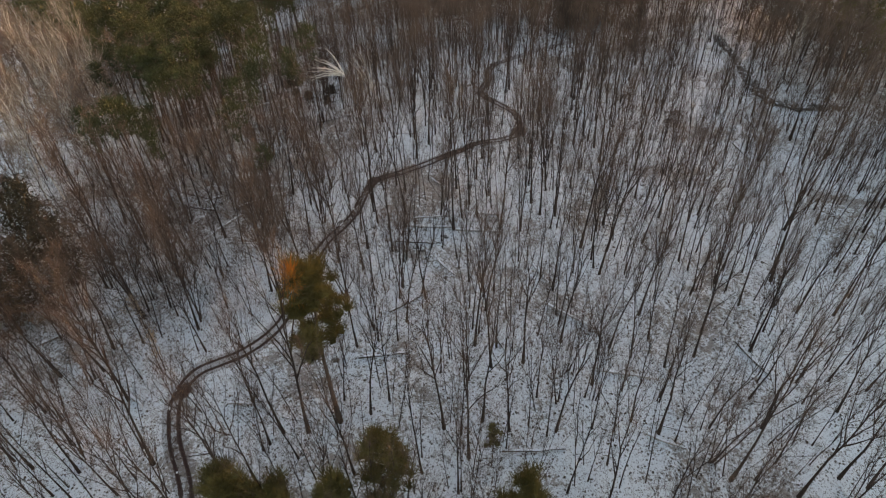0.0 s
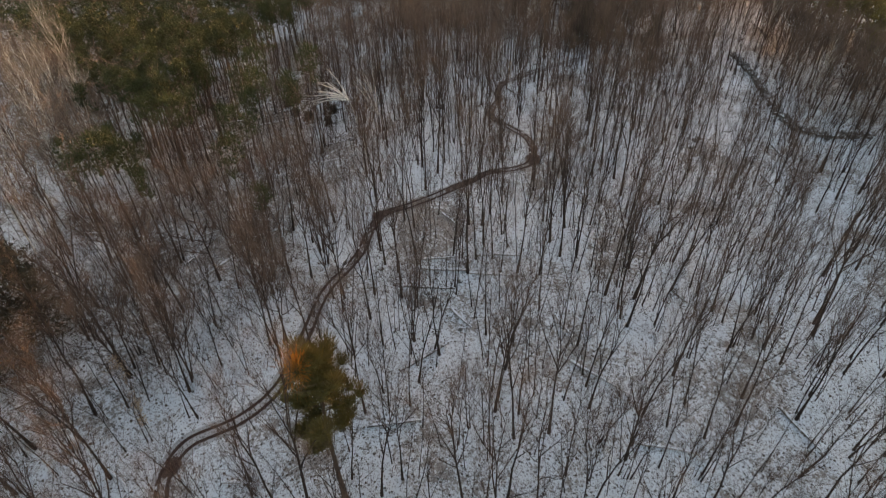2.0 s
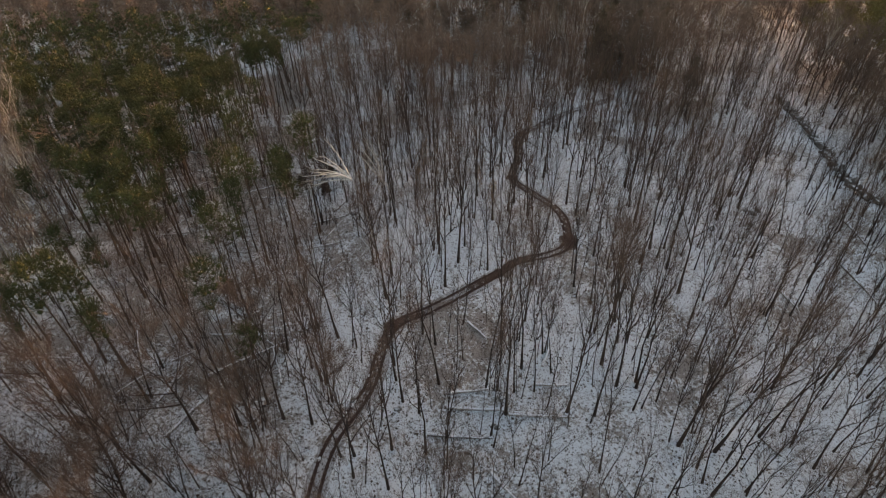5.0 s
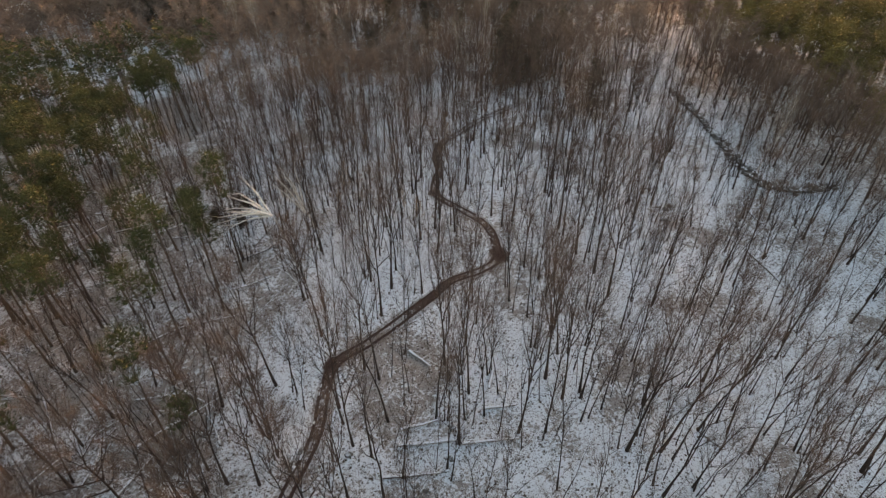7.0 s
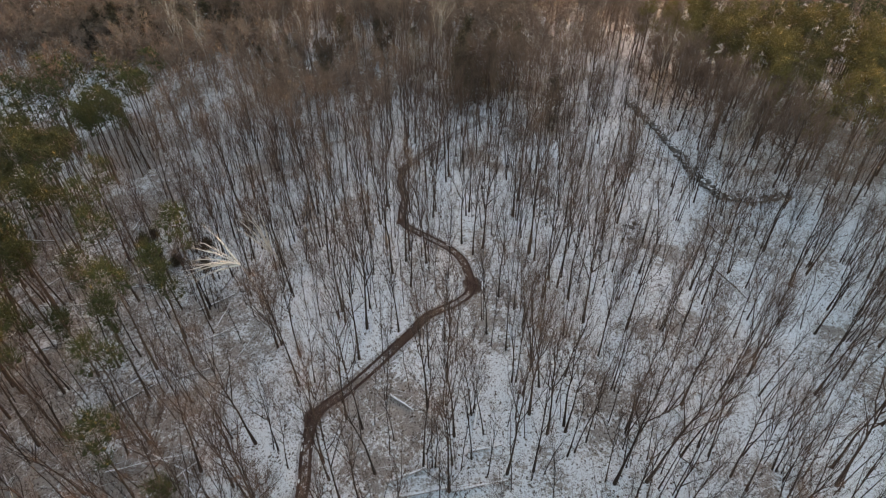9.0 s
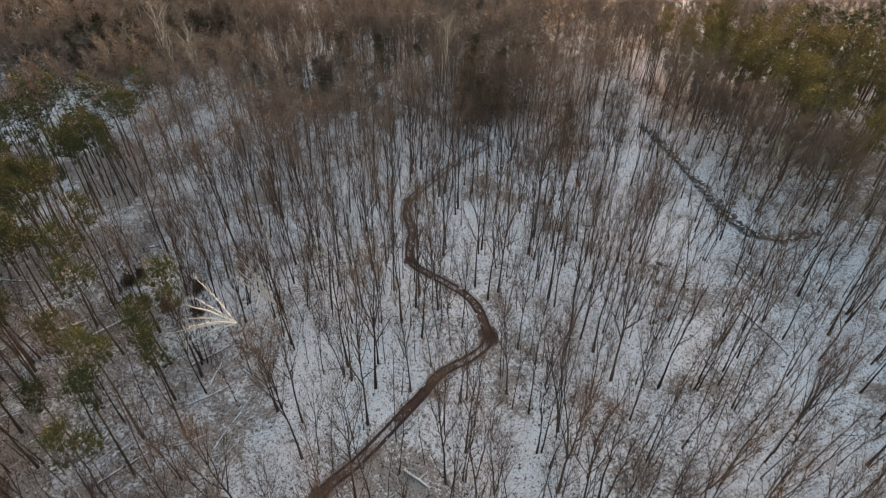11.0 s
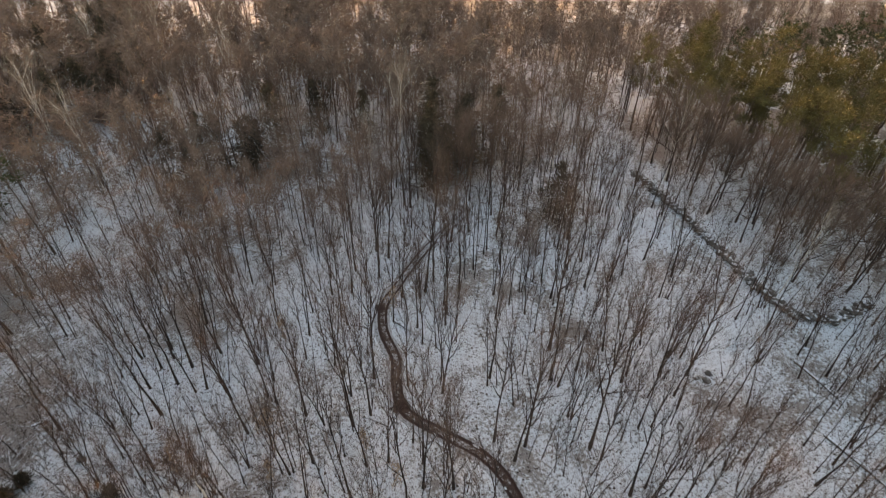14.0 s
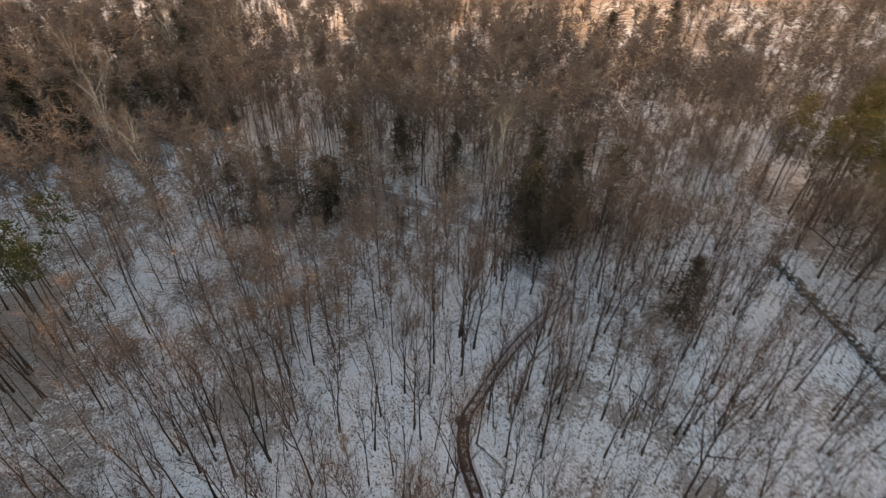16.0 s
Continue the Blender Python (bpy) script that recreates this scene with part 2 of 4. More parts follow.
# ---- the lie of the land ----
def lie(x, y):
    """Height of the ground without its small bumps."""
    u, v = np.clip(x, -60, 90) / 50, (np.clip(y, 10, 135) - 75) / 50
    return -2.704 - 0.088 * u + 0.095 * v + 1.735 * u * v - 2.423 * v * v


def ground_z(x, y):
    b = 0.28 * noise.noise((x * 0.09, y * 0.09, 0.3)) + 0.14 * noise.noise((x * 0.31, y * 0.31, 4.0)) + 0.05 * noise.noise((x * 0.9, y * 0.9, 8.0))
    return float(lie(x, y)) + b


def spaced(first, last, step, far):
    """Even steps between first and last, then wider and wider ones out to far."""
    core = list(np.arange(first, last + 0.01, step))
    grow, out = [], step
    reach = 0.0
    while reach < far:
        out *= 1.35
        reach += out
        grow.append(reach)
    return np.array([first - g for g in reversed(grow)] + core + [last + g for g in grow])


def smooth_line(points, step=0.5):
    """A soft curve through points, sampled at even steps."""
    p = np.array([points[0], *points, points[-1]], float)
    out = []
    for a, b, c, d in zip(p, p[1:], p[2:], p[3:]):
        k = max(2, int(np.linalg.norm(c - b) / step))
        t = np.linspace(0, 1, k, endpoint=False)[:, None]
        out.append(0.5 * (2 * b + (c - a) * t + (2 * a - 5 * b + 4 * c - d) * t**2 + (3 * b - a - 3 * c + d) * t**3))
    return np.concatenate([*out, p[-1:]])


TRAIL = smooth_line([(4, -46), (-4, -30), (-7, -14), (-11, 2), (-17, 14), (-20.4, 22.6), (-22.8, 27), (-24, 31), (-22.9, 34.3), (-19, 36.5), (-16.2, 40), (-14.6, 46), (-13.4, 52.4), (-10.2, 58.5),
                     (-9.0, 63.5), (-7.6, 66.8), (-3.9, 69), (-1.1, 70.9), (3.6, 74), (6.8, 76.3), (10.9, 77.6), (13.4, 79.4), (14, 84.1), (13.2, 87.6),
                     (11.3, 90.8), (8.7, 95.3), (9.3, 99), (10.6, 102.3), (11, 106.8), (12.6, 110.6), (15.3, 113), (19.6, 116.5), (24.8, 120.1), (30.8, 123.3),
                     (30.4, 126), (28.5, 130), (26.5, 137), (24.3, 143.6), (17.8, 150.6), (8, 158), (-6, 166)])
PUDDLES = [(14.0, 79.8, 1.7), (-8.3, 66.6, 1.1), (8.7, 96.0, 1.1), (12.2, 110.2, 0.9), (-23.6, 32.2, 1.0)]


def build_track(name, line, label):
    """A strip with two worn wheel ruts, laid just over the snow."""
    along = np.gradient(line, axis=0)
    along /= np.linalg.norm(along, axis=1)[:, None]
    side = np.stack([-along[:, 1], along[:, 0]], 1)
    across = np.linspace(-1.6, 1.6, 27)
    v, mud = [], []
    for n, ((x, y), s) in enumerate(zip(line, side)):
        drift = 0.22 * noise.noise((n * 0.05, 1.7, 0.0))
        for a in across:
            px, py = x + s[0] * a, y + s[1] * a
            rut = max(math.exp(-((abs(a + drift) - 0.44) / 0.18) ** 2), 0.0)
            fade = 1 - 0.5 * min(1.0, max(0.0, (y - 106) / 22))
            bed = (0.36 + 0.13 * min(1.0, max(0.0, (y - 45) / 25)) + 0.3 * noise.noise((n * 0.07, 5.0, 0.0))) * math.exp(-((a + drift) / 0.66) ** 4)
            swell = 1 + 0.7 * noise.noise((px * 0.8, py * 0.8, 6.0))
            wet = 0.9 * max(math.exp(-((px - qx) ** 2 + (py - qy) ** 2) / (q * q) * swell) for qx, qy, q in PUDDLES)
            bumps = 0.03 * noise.noise((px * 2.1, py * 2.1, 2.0))
            edge = max(0.0, 1 - (abs(a) / 1.6) ** 4)
            hold = max(math.exp(-(abs(a) / 1.08) ** 6), min(1.0, 1.6 * wet) * edge)
            v.append((px, py, ground_z(px, py) + hold * (0.07 - 0.05 * rut + bumps) - 0.08 * (1 - hold)))
            mud.append(min(1.0, max(rut, bed, 1.05 * wet)) * edge * fade)
    m = len(across)
    i = (np.arange(len(line) - 1)[:, None] * m + np.arange(m - 1)[None]).ravel()
    f = np.concatenate([np.stack([i, i + m + 1, i + 1], 1), np.stack([i, i + m, i + m + 1], 1)])
    me = mesh(name, v, f, [TRACK])
    me.attributes.new("mud", "FLOAT", "POINT").data.foreach_set("value", np.array(mud, np.float32))
    tagged(new(name, me), label, "track", kind="structure")


build_track("trail", TRAIL, "winding muddy vehicle track with two wheel ruts in snow")


# ---- kinds of tree ----
def bend(start, way, length, n, lift, wander, rng):
    """Points of a branch that leaves along way and turns upward."""
    p, d = [np.asarray(start, float)], unit(way)
    for _ in range(n):
        d = unit(d + (0, 0, lift / n) + rng.normal(size=3) * wander)
        p.append(p[-1] + d * length / n)
    return np.array(p)


def spot(p, t):
    t = t * (len(p) - 1)
    i = min(int(t), len(p) - 2)
    return p[i] + (p[i + 1] - p[i]) * (t - i), unit(p[i + 1] - p[i])


def leafless(seed, height, girth, limbs, seconds, twigs, crown=0.36, spread=0.44, sides=7, twig=0.006, stems=1, lean=0.03, rings=4, tilts=(0.2, 0.62)):
    """A bare forest tree, grown for light: long clear stem, steep narrow crown. Returns its trunk and, for each limb, wood and twigs."""
    rng = np.random.default_rng(seed)
    trunk, arms = Geo(), []
    for s in range(stems):
        out = rng.normal(size=2) * (0.1 if stems > 1 else lean)
        h = height * (1 if s == 0 else rng.uniform(0.65, 1.0))
        r = girth * (1 if s == 0 else rng.uniform(0.55, 0.9))
        k = 7
        t = np.linspace(0, 1, k)
        wob = np.cumsum(rng.normal(size=(k, 2)) * 0.012 * h, axis=0)
        foot = rng.normal(size=2) * (0.25 if stems > 1 else 0)
        p = np.stack([foot[0] + out[0] * h * t + wob[:, 0] * t, foot[1] + out[1] * h * t + wob[:, 1] * t, h * t - 0.25], 1)
        rad = r * (1 - 0.92 * t**0.8)
        rad[0] *= 1.5
        trunk.tube(p, rad, sides)
        turn = rng.uniform(0, 6.28)
        for n in range(limbs):
            wood, brush = Geo(), Geo()
            a = crown + (0.97 - crown) * (n + rng.uniform(0, 0.9)) / limbs
            turn += 2.4 + rng.normal() * 0.4
            at, d = spot(p, a)
            tilt = rng.uniform(*tilts)
            long = h * spread * rng.uniform(0.55, 1.1) * (1.4 - 0.95 * a)
            q = bend(at, (math.cos(turn) * tilt, math.sin(turn) * tilt, 1.0), long, rings, 0.35, 0.09, rng)
            lr = max(0.014, r * (1.05 - a) * 0.72 + 0.006)
            wood.tube(q, np.linspace(lr, 0.006, rings + 1), 4 if rings > 3 else 3)
            for _ in range(seconds):
                b = rng.uniform(0.15, 0.97)
                at2, d2 = spot(q, b)
                e = bend(at2, d2 + rng.normal(size=3) * 0.4 + (0, 0, 0.25), long * rng.uniform(0.3, 0.55) * (1.2 - 0.5 * b), 2, 0.35, 0.12, rng)
                if rings > 3:
                    wood.tube(e, (max(0.011, lr * 0.4), 0.01, 0.005), 3)
                else:
                    wood.tube(e[::2], (max(0.014, lr * 0.4), 0.006), 3)
                u = rng.uniform(0.1, 1.0, twigs)[:, None]
                base = np.where(u < 0.5, e[0] + (e[1] - e[0]) * u * 2, e[1] + (e[2] - e[1]) * (u * 2 - 1))
                ways = unit(e[2] - e[0]) + rng.normal(size=(twigs, 3)) * 0.62 + (0, 0, 0.15)
                brush.slivers(base, ways * (rng.uniform(0.5, 1.5, twigs) * height / 15)[:, None], np.full(twigs, twig), rng)
            arms.append((wood, brush))
    return trunk, arms


def joined(geos):
    out = Geo()
    for g in geos:
        out.add(*g.arrays())
    return out


def limb_part(wood, brush, bark, twig, parent):
    """One limb with all its twigs, under its tree."""
    (v, f), (w, g) = wood.arrays(), brush.arrays()
    ob = new("limb", mesh("limb", np.concatenate([v, w]), np.concatenate([f, g + len(v)]), [bark, twig], [0] * len(f) + [1] * len(g)))
    ob.parent = parent


def bare_thing(name, label, group, grown, bark, twig):
    trunk, arms = grown
    ob = tagged(new(name), label, "tree", group)
    part("trunk", trunk, bark, ob)
    for wood, brush in arms:
        limb_part(wood, brush, bark, twig, ob)
    return ob


def far_tree(seed, height, girth, limbs, twigs, wide=0.6, twig=0.034):
    """A bare tree for the woods farther off: clear stem, steep forks, a round haze of fine twigs."""
    rng = np.random.default_rng(seed)
    trunk, brush = Geo(), Geo()
    t = np.linspace(0, 1, 4)
    wob = np.cumsum(rng.normal(size=(4, 2)) * 0.018 * height, axis=0)
    p = np.stack([wob[:, 0] * t, wob[:, 1] * t, height * 0.92 * t - 0.3], 1)
    trunk.tube(p, girth * (1.1 - t), 4)
    turn = rng.uniform(0, 6.28)
    for n in range(limbs):
        a = 0.42 + 0.52 * (n + rng.uniform()) / limbs
        at, d = spot(p, a)
        turn += 2.4 + rng.normal() * 0.5
        out = wide * rng.uniform(0.6, 1.2)
        arm = unit((math.cos(turn) * out, math.sin(turn) * out, 1)) * height * (0.19 + 0.2 * wide) * (1.35 - 0.85 * a)
        trunk.slivers(np.array([at, at]), np.array([arm, arm]), (0.035, 0.035), rng)
        base = at + arm * rng.uniform(0.25, 1.0, twigs)[:, None] ** 0.8 + rng.normal(size=(twigs, 3)) * 0.25
        ways = unit(arm) * 0.55 + rng.normal(size=(twigs, 3)) * (0.6, 0.6, 0.5)
        brush.slivers(base, ways * rng.uniform(0.6, 1.6, twigs)[:, None], np.full(twigs, twig), rng)
    return trunk, brush


def needled(seed, height, girth, clumps, blades, reach, bare=0.5, blade=0.42, width=0.05, tuft=(0.3, 0.44), rise=0.2, core=0.45):
    """A forest-grown pine with an uneven crown. Returns its trunk and, for each bough, wood and needles."""
    rng = np.random.default_rng(seed)
    trunk, arms = Geo(), []
    t = np.linspace(0, 1, 7)
    wob = np.cumsum(rng.normal(size=(7, 2)) * 0.008 * height, axis=0)
    p = np.stack([wob[:, 0] * t, wob[:, 1] * t, height * 0.96 * t - 0.25], 1)
    rad = girth * (1 - 0.85 * t)
    rad[0] *= 1.35
    trunk.tube(p, rad, 7)
    for n in range(6):
        at, d = spot(p, rng.uniform(0.25, bare))
        turn = rng.uniform(0, 6.28)
        trunk.tube(bend(at, (math.cos(turn), math.sin(turn), 0.1), rng.uniform(0.4, 1.3), 2, 0.1, 0.1, rng), (0.025, 0.018, 0.008), 3)
    turn = 0.0
    for n in range(clumps):
        wood, tufts = Geo(), []
        u = ((n + rng.uniform(0, 1)) / clumps) ** 0.85
        turn += 2.4 + rng.normal() * 0.5
        long = reach * (0.45 + 0.6 * math.sin(math.pi * min(1, 0.2 + 0.75 * u))) * rng.uniform(0.55, 1.1) * (1.0 - 0.45 * u * u)
        at, d = spot(p, bare + (1 - bare) * u)
        q = bend(at, (math.cos(turn), math.sin(turn), 0.15 + 0.5 * u), long, 3, 0.5, 0.08, rng)
        wood.tube(q, (0.05 * (1.2 - u), 0.04 * (1.2 - u), 0.025, 0.01), 4)
        for m in range(3):
            mid = spot(q, (1.0, 0.75, 0.5)[m])[0] + rng.normal(size=3) * (0.2, 0.2, 0.15) * reach * 0.5
            size = reach * rng.uniform(*tuft)
            ways = rng.normal(size=(blades, 3))
            ways[:, 2] = np.abs(ways[:, 2]) * 0.9 - 0.15
            ways /= np.linalg.norm(ways, axis=1)[:, None]
            base = mid + ways * (size * rng.uniform(0.05, 0.9, blades)[:, None]) * (1, 1, 0.75)
            tufts.append(Geo())
            if core:
                tufts[-1].lump(mid - (0, 0, 0.1 * size), size * core, rng)
            tufts[-1].slivers(base, (ways * 0.8 + rng.normal(size=(blades, 3)) * 0.3 + (0, 0, rise)) * blade * rng.uniform(0.7, 1.3, blades)[:, None], np.full(blades, width), rng)
        arms.append((wood, tufts))
    return trunk, arms


def spired(seed, height, girth, tiers, reach):
    """Trunk and drooping needle boughs of a bushy, uneven spruce."""
    rng = np.random.default_rng(seed)
    trunk, crown = Geo(), Geo()
    t = np.linspace(0, 1, 5)
    trunk.tube(np.stack([t * 0, t * 0, height * t - 0.2], 1), girth * (1.05 - t), 6)
    for n in range(tiers):
        u = (n + 0.3) / tiers
        z = height * (0.08 + 0.9 * u)
        for a in rng.uniform(0, 6.28, 8):
            long = (reach * (1 - u ** 1.5) * (0.55 + 0.9 * u * (1 - u)) + 0.25) * rng.uniform(0.45, 1.2)
            out = np.array((math.cos(a), math.sin(a), -0.2)) * long
            k = 19
            w = rng.uniform(0.1, 1, k)[:, None]
            base = np.array((0, 0, z)) + out * w + rng.normal(size=(k, 3)) * 0.3
            ways = (unit(out) * 0.4 + rng.normal(size=(k, 3)) * 0.45) * 0.62
            crown.slivers(base, ways, np.full(k, 0.065), rng)
    return trunk, crown


def leafy(seed, height):
    """A young beech that has kept its dry leaves."""
    trunk, arms = leafless(seed, height, 0.045, 9, 4, 3, crown=0.15, spread=0.45, sides=5)
    rng = np.random.default_rng(seed + 1)
    leaves = Geo()
    v = np.concatenate([wood.arrays()[0] for wood, brush in arms])
    k = 420
    base = v[rng.integers(0, len(v), k)] + rng.normal(size=(k, 3)) * 0.15
    ways = rng.normal(size=(k, 3)) * 0.13 + (0, 0, -0.05)
    leaves.slivers(base, ways, np.full(k, 0.05), rng)
    return trunk, arms, leaves


def thing(name, label, category, group, parts):
    """A tree at the origin: an empty at its foot that carries its parts."""
    ob = tagged(new(name), label, category, group)
    for part_name, geo, material in parts:
        part(part_name, geo, material, ob)
    return ob


def stand(kinds, places, rng, low=0.85, high=1.15, lean=2.0):
    """Puts copies of the kinds, made at the origin, at the places; the first of each kind is the original."""
    fresh = list(kinds)
    for n, (x, y) in enumerate(places):
        i = n % len(kinds)
        k = rng.uniform(low, high)
        m = pose(x, y, ground_z(x, y), rng.normal() * lean, rng.normal() * lean, rng.uniform(0, 360))
        if fresh[i] is not None:
            ob, fresh[i] = fresh[i], None
            ob.matrix_basis = m @ Matrix.Diagonal((k, k, k, 1))
        else:
            ob = copy_thing(kinds[i], m)
            ob.scale = (k, k, k)


def scatter(geos, places, rng, low, high, lean=0.035):
    """Joins copies of several sets of triangles; returns arrays for one mesh. geos: per kind, a list of (geo, slot)."""
    vs, fs, slots, at = [], [], [], 0
    for x, y in places:
        k, a = rng.uniform(low, high), rng.uniform(0, 6.28)
        tx, ty = rng.normal(size=2) * lean
        m = np.array([[math.cos(a), -math.sin(a), tx], [math.sin(a), math.cos(a), ty], [0, 0, 1]]) * k
        here = np.array((x, y, ground_z(x, y)))
        for (v, f), slot in geos[rng.integers(len(geos))]:
            vs.append(v @ m.T + here), fs.append(f + at), slots.append(np.full(len(f), slot))
            at += len(v)
    return np.concatenate(vs), np.concatenate(fs), np.concatenate(slots)


# ---- where the trees stand ----
def inside(x, y, poly):
    hit, j = False, len(poly) - 1
    for i in range(len(poly)):
        (a, b), (c, d) = poly[i], poly[j]
        if (b > y) != (d > y) and x < (c - a) * (y - b) / (d - b) + a:
            hit = not hit
        j = i
    return hit


LINE = TRAIL[TRAIL[:, 1] > 16]


def off_trail(x, y):
    return float(np.min(np.hypot(LINE[:, 0] - x, LINE[:, 1] - y)))


PINES_WEST = [(-112, 150), (-65, 104), (-42, 76), (-38, 57), (-27, 53), (-20, 58), (-18, 76), (-19, 90), (-24, 112), (-22, 140), (-60, 158)]
PINES_EAST = [(67, 132), (90, 134), (132, 126), (140, 90), (84, 80), (69, 86), (68, 96), (71, 106), (70, 118)]
GLADE = [(58, 178), (64, 169), (91, 158), (104, 151), (150, 132), (215, 118), (215, 190), (150, 222), (82, 232)]
OPEN = [(34, 70), (56, 82), (58, 104), (60, 124), (50, 122), (36, 96)]
STRIP = [(59, 126), (64, 122), (62, 104), (60, 92), (64, 84), (58, 84), (55, 96), (57, 110)]


def litter_and_shade(x, y):
    """Where dropped needles and the painted shade of the pine stands, or dry grass in the clearing, darken the thin
    snow, with an uneven edge.
    """
    if 55 < x < 220 and 115 < y < 235 and inside(x, y, GLADE):
        return 1.1 + 1.0 * noise.noise((x * 0.07, y * 0.07, 21.0))
    if not (-120 < x < -8 and 42 < y < 170 or 58 < x < 150 and 68 < y < 145):
        return 0.0
    u, v = x + 5 * noise.noise((x * 0.11, y * 0.11, 3.0)), y + 5 * noise.noise((x * 0.11, y * 0.11, 13.0))
    near = sum(inside(u + a, v + c, p) for a, c in ((0, 0), (-3, 0), (3, 0), (0, -3), (0, 3)) for p in (PINES_WEST if x < 0 else PINES_EAST,)) / 5
    return near * (0.6 + 0.8 * (0.5 + 0.5 * noise.noise((x * 0.2, y * 0.2, 1.0))))


def build_ground():
    xs, ys = spaced(-70, 120, 1.0, 3000), spaced(0, 200, 1.0, 3000)
    v = [(x, y, ground_z(x, y)) for y in ys for x in xs]
    nx = len(xs)
    i = (np.arange(len(ys) - 1)[:, None] * nx + np.arange(nx - 1)[None]).ravel()
    f = np.concatenate([np.stack([i, i + 1, i + nx + 1], 1), np.stack([i, i + nx + 1, i + nx], 1)])
    me = mesh("ground", v, f, [SNOW])
    # carries both the litter and the shade painted under the pine stands
    shaded_litter = [litter_and_shade(x, y) for y in ys for x in xs]
    me.attributes.new("needles", "FLOAT", "POINT").data.foreach_set("value", np.array(shaded_litter, np.float32))
    tagged(new("ground", me), "thin snow over brown leaf litter on the woodland floor", "ground", kind="structure")


build_ground()


def sow(box, step, keep, rng, near=1.7):
    """Uneven places over a box, about one per step squared."""
    x0, y0, x1, y1 = box
    out = []
    for y in np.arange(y0, y1, step):
        for x in np.arange(x0, x1, step):
            px, py = x + rng.uniform(-0.1, 1.1) * step, y + rng.uniform(-0.1, 1.1) * step
            if rng.uniform() < keep(px, py) and off_trail(px, py) > near:
                out.append((px, py))
    return out


LANE = [(-64, 163), (-64, 177), (-36, 181), (-8, 187), (-4, 179), (-30, 169)]


def wooded(x, y):
    if inside(x, y, LANE):
        return 0.1
    if inside(x, y, GLADE):
        return 0.24
    if inside(x, y, PINES_WEST):
        return 0.08 if y > 95 else 0.16
    if inside(x, y, PINES_EAST):
        return 0.15
    if inside(x, y, STRIP):
        return 0.05
    if inside(x, y, OPEN):
        return 0.58
    thin = 0.6 if x < -12 and 114 < y < 165 else 1.0
    return thin * (0.72 + 0.6 * noise.noise((x * 0.075, y * 0.075, 2.0)) + (0.15 if y > 85 else 0.0))


RNG = np.random.default_rng(7)
SEEN = [(-50, 10), (-34, 6), (38, 6), (50, 10), (75, 45), (135, 95), (205, 155), (185, 220), (-60, 262), (-130, 185), (-66, 75)]

# trees that stand out along the track, by the spots where they stand
SOUTH = [(6.7, 27.7), (15.1, 32.4), (14.8, 24.5), (4.2, 37.2), (0.7, 34.0), (13.8, 58.0), (3.0, 25.3), (-31.6, 42.5), (-19.5, 28.0), (-24.0, 25.1), (8.5, 28.2), (0.9, 28.0),
         (-4.1, 30.9), (8.8, 34.9), (21.4, 50.0), (17.7, 51.6), (29.3, 47.5), (21.9, 40.9), (25.9, 35.4), (38.0, 45.5), (37.0, 36.6), (25.0, 23.1), (27.0, 23.1), (30.2, 21.7),
         (36.3, 22.3), (-11.2, 27.9), (-13.6, 57.3)]
NORTH = [(6.2, 66.9), (12.5, 70.1), (23.2, 82.0), (23.8, 76.4), (24.2, 70.2), (17.0, 52.0), (8.4, 55.3), (-0.9, 61.7), (3.3, 64.4), (-3.6, 63.8), (-13.8, 65.2), (-3.9, 71.4),
         (-8.4, 74.8), (37.3, 64.8), (13.0, 60.6), (28.8, 49.1), (20.7, 50.9), (1.8, 106.7), (-3.1, 108.5), (-7.6, 109.3), (-9.8, 111.7), (15.1, 88.2), (23.1, 83.5), (26.3, 82.8),
         (3.5, 96.1), (15.0, 108.8), (18.9, 105.7), (23.6, 102.2), (26.5, 95.3), (36.2, 81.7), (37.9, 85.9), (12.7, 107.6)]
CLUMPS = [(-3.4, 45.6), (23.2, 86.9), (21.4, 55.8), (24.0, 24.4), (-9.5, 44.0), (40.5, 60.0)]
MARKED = np.array(SOUTH + NORTH + CLUMPS + [(-8.5, 28.9)])


def keep_bare(x, y):
    if np.min(np.hypot(MARKED[:, 0] - x, MARKED[:, 1] - y)) < 1.5:
        return 0.0
    if -21 < x < -9 and 66 < y < 84:
        return 0.22
    if -56 < x < -38 and 34 < y < 58:
        return 0.1
    return wooded(x, y) * (1.0 if inside(x, y, SEEN) else 0.12)


# bare trees: those along the track stand singly, the rest are the woods behind them
PLACES = sow((-130, 6, 205, 264), 2.75, keep_bare, RNG, 1.3)
PLACES += sow((-46, -44, 46, 6), 3.4, lambda x, y: 0.55 * (np.min(np.hypot(TRAIL[:, 0] - x, TRAIL[:, 1] - y)) > 1.6), np.random.default_rng(77))
PLACES.sort(key=lambda q: off_trail(*q))
NEAR, WOODS = PLACES[:205], PLACES[205:]
MIDDLE = [q for q in WOODS if q[1] > 6 and -38 < q[0] < 64 and q[1] < 119]
HELD = set(MIDDLE)
BEYOND = [q for q in WOODS if q not in HELD]
ALONG = "bare trees along the track"

